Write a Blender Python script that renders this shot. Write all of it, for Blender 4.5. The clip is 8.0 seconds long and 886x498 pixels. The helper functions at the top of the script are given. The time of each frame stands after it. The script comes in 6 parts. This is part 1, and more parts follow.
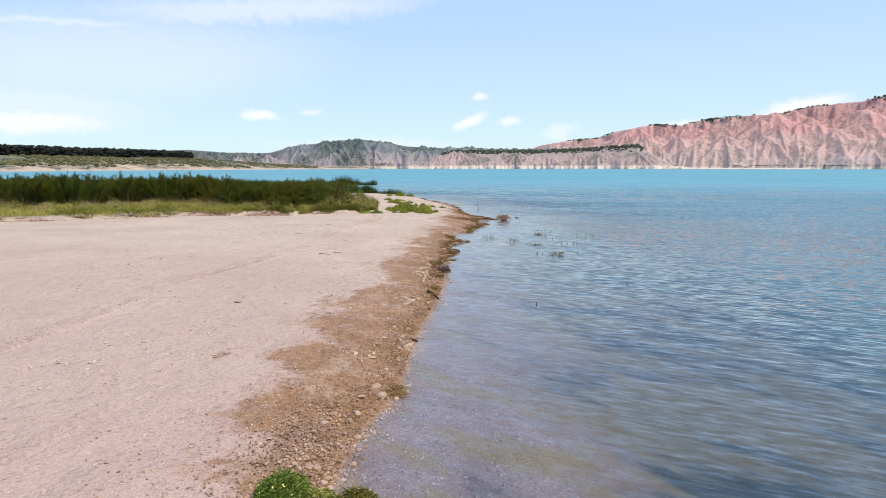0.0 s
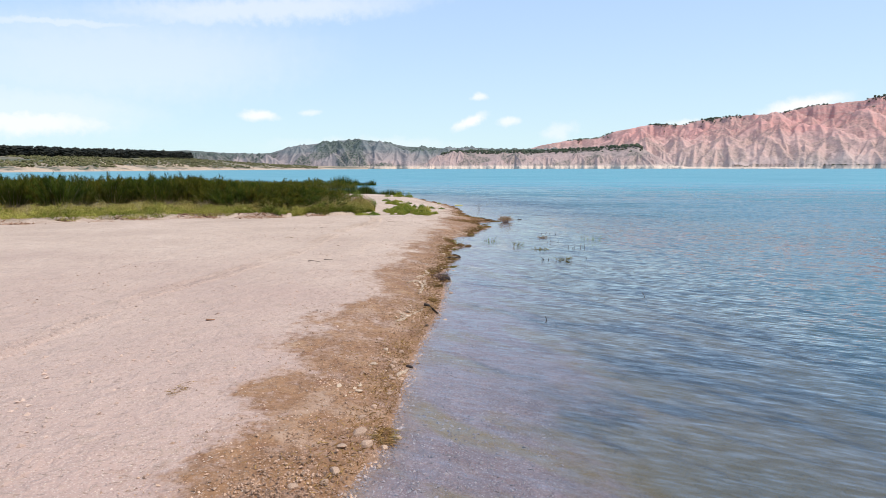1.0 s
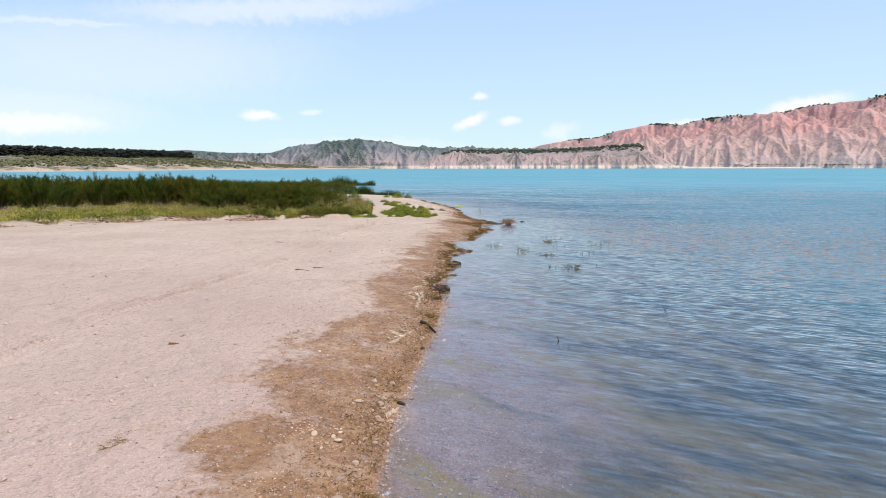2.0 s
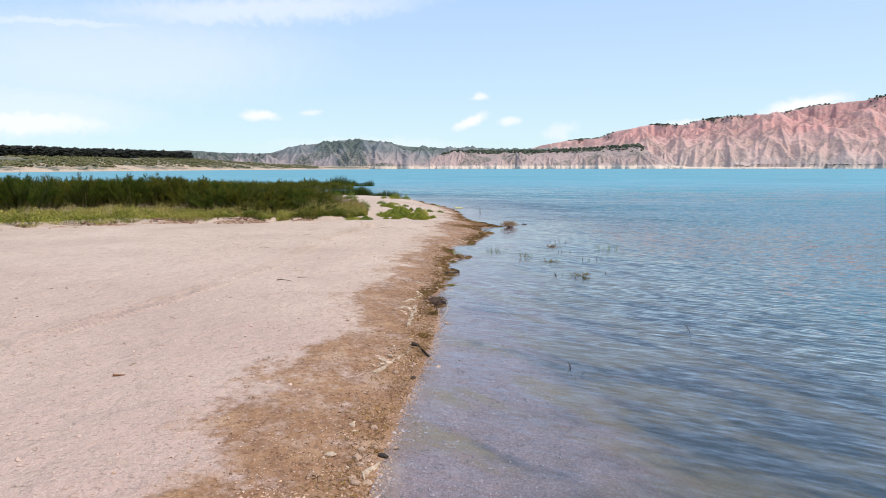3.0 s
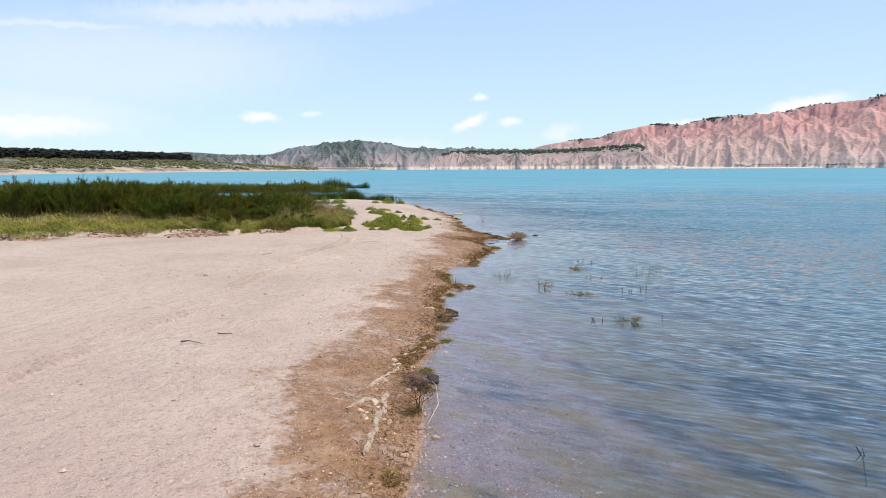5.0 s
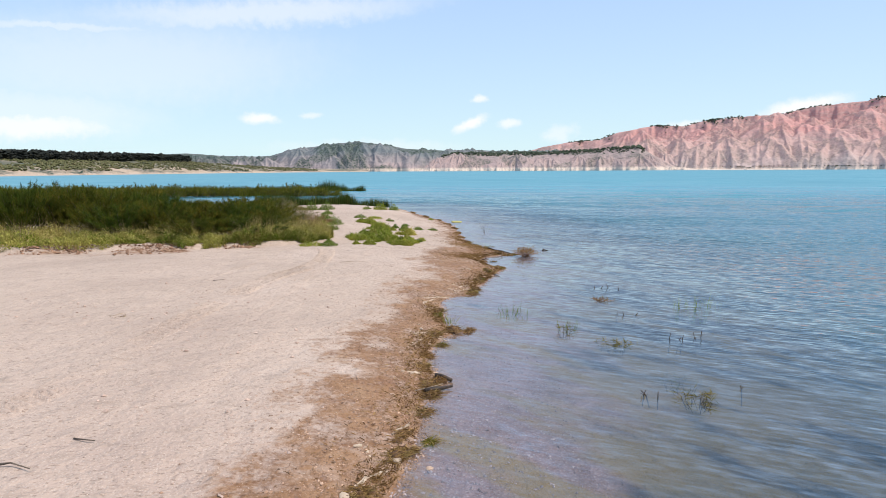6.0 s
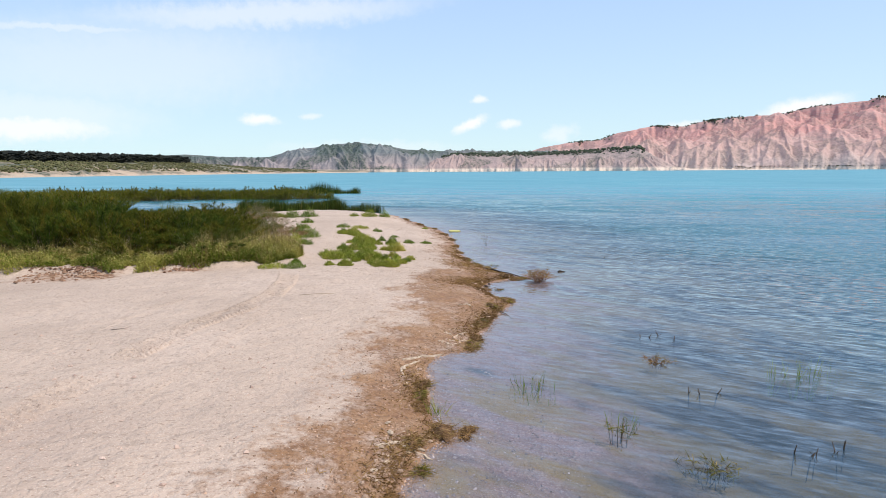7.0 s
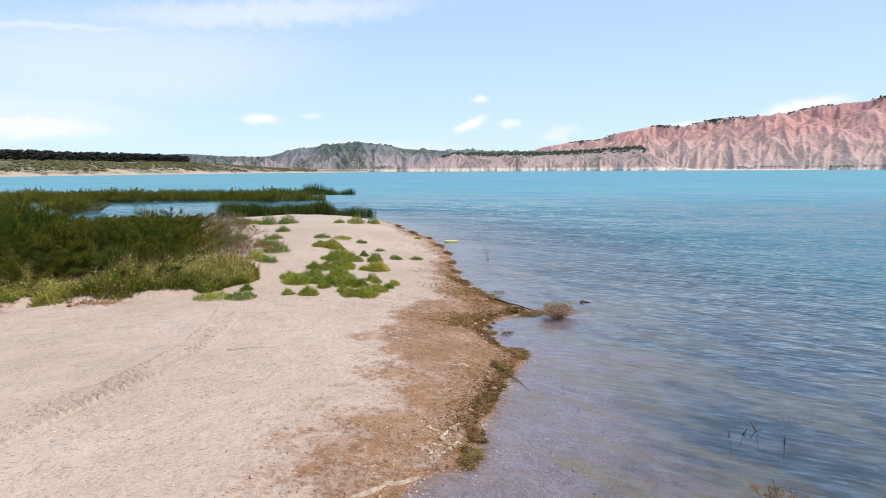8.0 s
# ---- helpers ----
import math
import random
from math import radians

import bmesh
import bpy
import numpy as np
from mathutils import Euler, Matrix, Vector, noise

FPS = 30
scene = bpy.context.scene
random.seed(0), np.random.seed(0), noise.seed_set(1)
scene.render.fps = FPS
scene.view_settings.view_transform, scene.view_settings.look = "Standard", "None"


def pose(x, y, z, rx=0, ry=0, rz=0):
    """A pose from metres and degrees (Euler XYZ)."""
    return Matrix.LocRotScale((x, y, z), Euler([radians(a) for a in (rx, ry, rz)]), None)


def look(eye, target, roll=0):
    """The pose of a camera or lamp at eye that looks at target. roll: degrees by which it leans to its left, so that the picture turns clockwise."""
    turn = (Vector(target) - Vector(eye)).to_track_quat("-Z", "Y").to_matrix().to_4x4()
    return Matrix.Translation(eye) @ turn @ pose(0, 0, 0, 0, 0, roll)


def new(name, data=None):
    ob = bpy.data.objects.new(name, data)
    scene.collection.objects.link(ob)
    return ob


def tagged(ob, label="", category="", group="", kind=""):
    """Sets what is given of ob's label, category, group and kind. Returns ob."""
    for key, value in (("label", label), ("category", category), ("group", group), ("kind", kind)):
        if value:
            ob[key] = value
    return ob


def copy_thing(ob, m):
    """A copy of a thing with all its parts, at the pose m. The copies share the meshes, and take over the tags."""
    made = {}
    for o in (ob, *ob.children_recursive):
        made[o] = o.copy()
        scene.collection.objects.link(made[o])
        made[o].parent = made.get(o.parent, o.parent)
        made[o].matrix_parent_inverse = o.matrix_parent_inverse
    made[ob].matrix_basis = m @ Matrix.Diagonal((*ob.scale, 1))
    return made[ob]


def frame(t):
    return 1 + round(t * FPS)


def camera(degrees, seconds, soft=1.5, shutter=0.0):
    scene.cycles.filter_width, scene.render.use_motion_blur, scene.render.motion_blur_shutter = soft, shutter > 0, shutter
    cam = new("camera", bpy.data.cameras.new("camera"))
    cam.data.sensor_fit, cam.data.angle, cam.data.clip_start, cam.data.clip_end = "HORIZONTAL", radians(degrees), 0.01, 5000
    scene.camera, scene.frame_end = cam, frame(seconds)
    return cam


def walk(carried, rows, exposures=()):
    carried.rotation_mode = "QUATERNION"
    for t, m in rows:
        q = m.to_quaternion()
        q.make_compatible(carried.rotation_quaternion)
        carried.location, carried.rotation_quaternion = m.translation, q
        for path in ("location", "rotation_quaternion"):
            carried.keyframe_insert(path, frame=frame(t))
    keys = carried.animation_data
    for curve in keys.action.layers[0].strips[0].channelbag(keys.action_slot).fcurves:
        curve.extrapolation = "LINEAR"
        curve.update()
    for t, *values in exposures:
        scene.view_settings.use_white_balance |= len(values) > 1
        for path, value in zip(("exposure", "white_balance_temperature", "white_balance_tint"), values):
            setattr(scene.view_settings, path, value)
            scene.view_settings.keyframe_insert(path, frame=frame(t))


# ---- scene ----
cam = camera(70.0, 8.0, 0.8)
PATH = [
    (0, (0.895, 1.828, 2.305), (0.693, 3.801, 2.051), -0.0),
    (0.5, (0.841, 2.389, 2.304), (0.64, 4.362, 2.049), -0.1),
    (1, (0.797, 2.949, 2.301), (0.595, 4.923, 2.047), -0.1),
    (1.5, (0.748, 3.531, 2.314), (0.545, 5.504, 2.059), -0.1),
    (3, (0.664, 5.218, 2.316), (0.46, 7.191, 2.062), -0.1),
    (3.5, (0.633, 5.937, 2.316), (0.429, 7.91, 2.061), -0.1),
    (4, (0.563, 6.827, 2.318), (0.358, 8.8, 2.065), -0.2),
    (5.5, (0.301, 10.6, 2.375), (0.096, 12.573, 2.125), -0.3),
    (6, (0.22, 12.162, 2.428), (0.015, 14.136, 2.181), -0.3),
    (6.5, (0.113, 13.982, 2.446), (-0.092, 15.956, 2.2), -0.4),
    (7, (0.02, 15.741, 2.495), (-0.185, 17.715, 2.25), -0.4),
    (7.5, (-0.077, 17.537, 2.519), (-0.282, 19.511, 2.274), -0.3),
    (8, (-0.15, 19.112, 2.556), (-0.356, 21.086, 2.31), -0.3),
]
walk(cam, [(t, look(eye, target, roll)) for t, eye, target, roll in PATH])

# ---- light ----
SUN_AZ, SUN_EL = 104.0, 58.0   # degrees clockwise from +y, degrees up
sun_data = bpy.data.lights.new("sun", "SUN")
sun_data.energy, sun_data.angle, sun_data.color = 3.6, radians(0.53), (1.0, 0.955, 0.89)
sun = new("sun", sun_data)
to_sun = Vector((math.sin(radians(SUN_AZ)) * math.cos(radians(SUN_EL)), math.cos(radians(SUN_AZ)) * math.cos(radians(SUN_EL)), math.sin(radians(SUN_EL))))
sun.matrix_world = look((0, 0, 60), Vector((0, 0, 60)) - to_sun)
scene.view_settings.exposure = 0.35

world = bpy.data.worlds.new("sky")
scene.world = world
world.use_nodes = True
wt = world.node_tree
wt.nodes.clear()


def link(tree, a, b):
    tree.links.new(a, b)


def maths(tree, op, a, b=None, clamp=False):
    n = tree.nodes.new("ShaderNodeMath")
    n.operation, n.use_clamp = op, clamp
    for i, v in enumerate((a, b)):
        if v is None:
            continue
        if isinstance(v, (int, float)):
            n.inputs[i].default_value = v
        else:
            tree.links.new(v, n.inputs[i])
    return n.outputs[0]


def build_sky():
    sky = wt.nodes.new("ShaderNodeTexSky")
    sky.sky_type, sky.sun_disc = "NISHITA", False
    sky.sun_elevation, sky.sun_rotation = radians(SUN_EL), radians(SUN_AZ)
    sky.altitude, sky.air_density, sky.dust_density, sky.ozone_density = 650, 1.0, 0.6, 1.6
    coord = wt.nodes.new("ShaderNodeTexCoord")
    sep = wt.nodes.new("ShaderNodeSeparateXYZ")
    link(wt, coord.outputs["Generated"], sep.inputs[0])
    az = maths(wt, "ARCTAN2", sep.outputs[0], sep.outputs[1])
    el = maths(wt, "ARCSINE", sep.outputs[2])
    flat = wt.nodes.new("ShaderNodeCombineXYZ")
    link(wt, maths(wt, "MULTIPLY", az, 57.2958), flat.inputs[0])
    link(wt, maths(wt, "MULTIPLY", el, 57.2958), flat.inputs[1])
    # ragged edges: the angles are shaken by noise at two sizes
    shake = wt.nodes.new("ShaderNodeTexNoise")
    shake.inputs["Scale"].default_value, shake.inputs["Detail"].default_value = 0.9, 6.0
    shake.inputs["Roughness"].default_value = 0.62
    link(wt, flat.outputs[0], shake.inputs["Vector"])
    off = wt.nodes.new("ShaderNodeVectorMath")
    off.operation = "SUBTRACT"
    link(wt, shake.outputs["Color"], off.inputs[0])
    off.inputs[1].default_value = (0.5, 0.5, 0.5)
    # azimuth, elevation, half width, half height (degrees), slant, strength, raggedness
    clouds = [
        (-21.8, 4.45, 1.7, 0.5, 0, 0.95, 0.9), (-17.5, 4.8, 1.0, 0.32, 0, 0.55, 0.8),
        (-3.4, 4.1, 1.7, 0.55, 24, 1.0, 0.9), (-2.6, 6.2, 0.8, 0.36, 6, 0.8, 0.8),
        (0.0, 4.05, 1.1, 0.42, 2, 0.75, 0.8), (4.3, 3.1, 1.7, 0.8, 12, 0.5, 1.2),
        (23.3, 4.7, 3.4, 0.75, 10, 1.0, 1.0), (14.9, 3.6, 1.6, 0.4, 0, 0.7, 0.9),
        (-38.5, 3.4, 6.5, 1.05, 2, 0.9, 1.6), (-12.5, 2.0, 9.0, 0.8, 0, 0.35, 1.6),
        (-36.0, 10.8, 8.0, 0.35, 3, 0.45, 1.0), (-32.0, 8.5, 17.0, 4.0, 4, 0.34, 2.5), (-21.0, 13.0, 15.0, 1.3, 5, 0.5, 2.0), (-38.5, 4.5, 10.0, 2.2, 0, 0.4, 2.0),
    ]
    total = None
    for a, e, w, h, slant, strength, ragged in clouds:
        put = wt.nodes.new("ShaderNodeVectorMath")
        put.operation = "MULTIPLY_ADD"
        link(wt, off.outputs[0], put.inputs[0])
        put.inputs[1].default_value = (ragged * 2.2, ragged, 0)
        link(wt, flat.outputs[0], put.inputs[2])
        m = wt.nodes.new("ShaderNodeMapping")
        m.vector_type = "TEXTURE"
        m.inputs["Location"].default_value = (a, e, 0)
        m.inputs["Rotation"].default_value = (0, 0, radians(slant))
        m.inputs["Scale"].default_value = (w, h, 1)
        link(wt, put.outputs[0], m.inputs["Vector"])
        size = wt.nodes.new("ShaderNodeVectorMath")
        size.operation = "LENGTH"
        link(wt, m.outputs[0], size.inputs[0])
        fade = wt.nodes.new("ShaderNodeMapRange")
        fade.interpolation_type = "SMOOTHSTEP"
        fade.inputs["From Min"].default_value, fade.inputs["From Max"].default_value = 1.25, 0.25
        fade.inputs["To Max"].default_value = strength
        link(wt, size.outputs["Value"], fade.inputs["Value"])
        total = fade.outputs[0] if total is None else maths(wt, "MAXIMUM", total, fade.outputs[0])
    # thin high haze, palest towards the horizon
    up = maths(wt, "MULTIPLY", el, 57.2958)
    tone = wt.nodes.new("ShaderNodeValToRGB")
    stops = tone.color_ramp.elements
    stops.new(0.25)
    for k, (p, c) in zip(stops, ((0.02, (0.57, 0.75, 0.81)), (0.25, (0.42, 0.59, 0.86)), (0.75, (0.36, 0.56, 0.92)))):
        k.position, k.color = p, (*c, 1)
    link(wt, maths(wt, "MULTIPLY", up, 1 / 60), tone.inputs[0])
    lift = wt.nodes.new("ShaderNodeVectorMath")
    lift.operation = "SCALE"
    lift.inputs["Scale"].default_value = 10.0
    link(wt, tone.outputs[0], lift.inputs[0])
    veil = wt.nodes.new("ShaderNodeMapRange")
    veil.inputs["From Min"].default_value, veil.inputs["From Max"].default_value = 95.0, 35.0
    veil.inputs["To Max"].default_value = 0.82
    link(wt, up, veil.inputs["Value"])
    mix0 = wt.nodes.new("ShaderNodeMix")
    mix0.data_type = "RGBA"
    link(wt, veil.outputs[0], mix0.inputs["Factor"])
    link(wt, sky.outputs[0], mix0.inputs["A"])
    link(wt, lift.outputs[0], mix0.inputs["B"])
    mix = wt.nodes.new("ShaderNodeMix")
    mix.data_type = "RGBA"
    link(wt, total, mix.inputs["Factor"])
    link(wt, mix0.outputs["Result"], mix.inputs["A"])
    mix.inputs["B"].default_value = (7.9, 8.05, 8.1, 1)
    back = wt.nodes.new("ShaderNodeBackground")
    back.inputs["Strength"].default_value = 0.10
    link(wt, mix.outputs["Result"], back.inputs["Color"])
    out = wt.nodes.new("ShaderNodeOutputWorld")
    link(wt, back.outputs[0], out.inputs["Surface"])


build_sky()

# ---- materials ----
def blank(name):
    m = bpy.data.materials.new(name)
    m.use_nodes = True
    t = m.node_tree
    return m, t, t.nodes["Principled BSDF"]


def place_of(t):
    return t.nodes.new("ShaderNodeNewGeometry").outputs["Position"]


def noise_tex(t, vec, scale, detail=4.0, rough=0.55, squeeze=None, turn=0.0):
    if squeeze or turn:
        m = t.nodes.new("ShaderNodeMapping")
        # turned first, then squeezed across the turned axis
        m.vector_type = "TEXTURE"
        m.inputs["Scale"].default_value = tuple(1.0 / c for c in squeeze or (1, 1, 1))
        m.inputs["Rotation"].default_value = (0, 0, turn)
        link(t, vec, m.inputs["Vector"])
        vec = m.outputs[0]
    n = t.nodes.new("ShaderNodeTexNoise")
    n.inputs["Scale"].default_value, n.inputs["Detail"].default_value, n.inputs["Roughness"].default_value = scale, detail, rough
    link(t, vec, n.inputs["Vector"])
    return n.outputs["Fac"]


def cells(t, vec, scale, feature="F1"):
    n = t.nodes.new("ShaderNodeTexVoronoi")
    n.feature = feature
    n.inputs["Scale"].default_value = scale
    link(t, vec, n.inputs["Vector"])
    return n


def ramp(t, fac, stops):
    n = t.nodes.new("ShaderNodeValToRGB")
    e = n.color_ramp.elements
    while len(e) < len(stops):
        e.new(0.5)
    for k, (p, c) in zip(e, stops):
        k.position, k.color = p, (*c, 1)
    link(t, fac, n.inputs[0])
    return n.outputs[0]


def blend(t, fac, a, b, kind="MIX"):
    n = t.nodes.new("ShaderNodeMix")
    n.data_type, n.blend_type = "RGBA", kind
    for key, v in (("Factor", fac), ("A", a), ("B", b)):
        if isinstance(v, (int, float)):
            n.inputs[key].default_value = v
        elif isinstance(v, tuple):
            n.inputs[key].default_value = (*v, 1)
        else:
            link(t, v, n.inputs[key])
    return n.outputs["Result"]


def span(t, v, a, b, lo=0.0, hi=1.0):
    n = t.nodes.new("ShaderNodeMapRange")
    n.interpolation_type = "SMOOTHSTEP"
    n.inputs["From Min"].default_value, n.inputs["From Max"].default_value = a, b
    n.inputs["To Min"].default_value, n.inputs["To Max"].default_value = lo, hi
    link(t, v, n.inputs["Value"])
    return n.outputs[0]


def bump(t, height, bsdf, distance, strength=1.0):
    n = t.nodes.new("ShaderNodeBump")
    n.inputs["Distance"].default_value, n.inputs["Strength"].default_value = distance, strength
    link(t, height, n.inputs["Height"])
    link(t, n.outputs[0], bsdf.inputs["Normal"])
    return n.outputs[0]


def attribute(t, name):
    n = t.nodes.new("ShaderNodeAttribute")
    n.attribute_name = name
    return n.outputs["Fac"]


def ground_material():
    m, t, b = blank("shore_ground")
    pos = place_of(t)
    damp, lake = attribute(t, "damp"), attribute(t, "lake")
    broad = noise_tex(t, pos, 0.35, 5)
    mid = noise_tex(t, pos, 2.2, 5, 0.6)
    fine = noise_tex(t, pos, 22, 4, 0.65)
    dry = ramp(t, broad, [(0.3, (0.415, 0.305, 0.232)), (0.52, (0.48, 0.355, 0.272)), (0.72, (0.515, 0.385, 0.302))])
    dry = blend(t, span(t, mid, 0.45, 0.75, 0, 0.4), dry, (0.37, 0.275, 0.21))
    dry = blend(t, span(t, fine, 0.55, 0.74, 0, 0.5), dry, (0.27, 0.19, 0.14))
    # a redder soil at the start of the beach
    where = t.nodes.new("ShaderNodeSeparateXYZ")
    link(t, pos, where.inputs[0])
    red_soil = span(t, maths(t, "ADD", where.outputs[1], maths(t, "MULTIPLY", broad, 14.0)), 10.0, 30.0, 0.8, 0.0)
    dry = blend(t, red_soil, dry, (0.405, 0.27, 0.225))
    chip = noise_tex(t, pos, 1.0, 3, 0.6, (18, 34, 1), 0.2)
    dry = blend(t, span(t, chip, 0.58, 0.68, 0, 0.7), dry, (0.23, 0.155, 0.11))
    smear = noise_tex(t, pos, 1.0, 4, 0.6, (3.0, 6.0, 1), 0.35)
    dry = blend(t, span(t, smear, 0.54, 0.72, 0, 0.5), dry, (0.33, 0.24, 0.18))
    grit = cells(t, pos, 45)
    dry = blend(t, span(t, grit.outputs["Distance"], 0.0, 0.45, 0.4, 0.0), dry, (0.66, 0.56, 0.47))
    wet = ramp(t, mid, [(0.3, (0.19, 0.092, 0.043)), (0.55, (0.285, 0.15, 0.073)), (0.75, (0.37, 0.225, 0.128))])
    wet = blend(t, span(t, fine, 0.5, 0.72, 0, 0.75), wet, (0.13, 0.06, 0.03))
    # reddish crumbs and paler gravel drifts
    wet = blend(t, span(t, noise_tex(t, pos, 4.5, 5, 0.7), 0.54, 0.66, 0, 0.6), wet, (0.20, 0.085, 0.042))
    wet = blend(t, span(t, noise_tex(t, pos, 1.6, 6, 0.7), 0.52, 0.66, 0, 0.65), wet, (0.42, 0.285, 0.20))
    wet = blend(t, span(t, noise_tex(t, pos, 9.0, 5, 0.7), 0.5, 0.7, 0, 0.5), wet, (0.16, 0.08, 0.04))
    specks = cells(t, pos, 30)
    wet = blend(t, span(t, specks.outputs["Distance"], 0.1, 0.32, 0.4, 0.0), wet, (0.44, 0.31, 0.22))
    speck = noise_tex(t, pos, 11.0, 5, 0.7)
    rough_damp = maths(t, "ADD", damp, maths(t, "ADD", maths(t, "MULTIPLY", maths(t, "SUBTRACT", speck, 0.5), 1.5), maths(t, "MULTIPLY", maths(t, "SUBTRACT", mid, 0.5), 1.3)))
    rough_damp = maths(t, "MULTIPLY", span(t, rough_damp, 0.25, 1.0), span(t, damp, 0.02, 0.3))
    col = blend(t, rough_damp, dry, wet)
    # lake bed: pale silt and gravel with streaks of olive weed
    weed = noise_tex(t, pos, 1.0, 4, 0.55, (0.5, 1.6, 1.0), radians(-36))
    bed = ramp(t, mid, [(0.3, (0.225, 0.14, 0.125)), (0.6, (0.30, 0.20, 0.182)), (0.8, (0.365, 0.26, 0.237))])
    cobble = cells(t, pos, 36)
    pick = t.nodes.new("ShaderNodeSeparateColor")
    link(t, cobble.outputs["Color"], pick.inputs[0])
    bed = blend(t, span(t, pick.outputs[0], 0.1, 1.0, 0.0, 0.6), bed, (0.19, 0.12, 0.10))
    bed = blend(t, span(t, cobble.outputs["Distance"], 0.05, 0.45, 0.4, 0.0), bed, (0.56, 0.47, 0.44))
    bed = blend(t, span(t, weed, 0.48, 0.62, 0, 0.8), bed, (0.25, 0.165, 0.06))
    # the bed turns darker, with olive streaks, where it lies deeper
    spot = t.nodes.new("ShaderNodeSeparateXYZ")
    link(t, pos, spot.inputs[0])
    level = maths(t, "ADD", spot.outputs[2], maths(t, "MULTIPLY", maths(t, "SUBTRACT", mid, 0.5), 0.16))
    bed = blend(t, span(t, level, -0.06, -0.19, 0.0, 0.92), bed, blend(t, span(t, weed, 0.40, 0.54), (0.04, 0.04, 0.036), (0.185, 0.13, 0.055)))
    dark = noise_tex(t, pos, 0.8, 4, 0.6, (0.6, 1.2, 1.0), radians(-30))
    bed = blend(t, span(t, dark, 0.58, 0.72, 0, 0.8), bed, (0.03, 0.04, 0.05))
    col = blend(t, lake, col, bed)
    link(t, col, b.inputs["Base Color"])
    link(t, span(t, damp, 0.2, 1.0, 0.95, 0.72), b.inputs["Roughness"])
    b.inputs["Specular IOR Level"].default_value = 0.25
    lumps = noise_tex(t, pos, 6.5, 5, 0.65)
    h = maths(t, "ADD", maths(t, "MULTIPLY", mid, 0.55), maths(t, "MULTIPLY", lumps, 0.34))
    h = maths(t, "ADD", h, maths(t, "MULTIPLY", fine, 0.13))
    bump(t, h, b, 0.15)
    return m


def slope_noise(t, vec, size, turn, amount, detail=2.0):
    """Two slopes of a ruffled surface: noise drawn out along the crests. size: metres along and across a crest."""
    m = t.nodes.new("ShaderNodeMapping")
    m.vector_type = "TEXTURE"
    m.inputs["Scale"].default_value = (size[0], size[1], 1)
    m.inputs["Rotation"].default_value = (0, 0, turn)
    link(t, vec, m.inputs["Vector"])
    n = t.nodes.new("ShaderNodeTexNoise")
    n.inputs["Scale"].default_value, n.inputs["Detail"].default_value, n.inputs["Roughness"].default_value = 1.0, detail, 0.55
    link(t, m.outputs[0], n.inputs["Vector"])
    off = t.nodes.new("ShaderNodeVectorMath")
    off.operation = "SUBTRACT"
    link(t, n.outputs["Color"], off.inputs[0])
    off.inputs[1].default_value = (0.5, 0.5, 0.5)
    by = t.nodes.new("ShaderNodeVectorMath")
    by.operation = "MULTIPLY"
    link(t, off.outputs[0], by.inputs[0])
    # steeper across the crests than along them
    by.inputs[1].default_value = (amount * 0.35, amount, 0)
    back = t.nodes.new("ShaderNodeVectorRotate")
    back.rotation_type = "Z_AXIS"
    back.inputs["Angle"].default_value = turn
    link(t, by.outputs[0], back.inputs["Vector"])
    return back.outputs[0]


def vector_sum(t, a, b, factor=None):
    n = t.nodes.new("ShaderNodeVectorMath")
    if factor is None:
        n.operation = "ADD"
        link(t, a, n.inputs[0])
        link(t, b, n.inputs[1])
        return n.outputs[0]
    n.operation = "SCALE"
    link(t, b, n.inputs[0])
    link(t, factor, n.inputs["Scale"])
    return vector_sum(t, a, n.outputs[0])


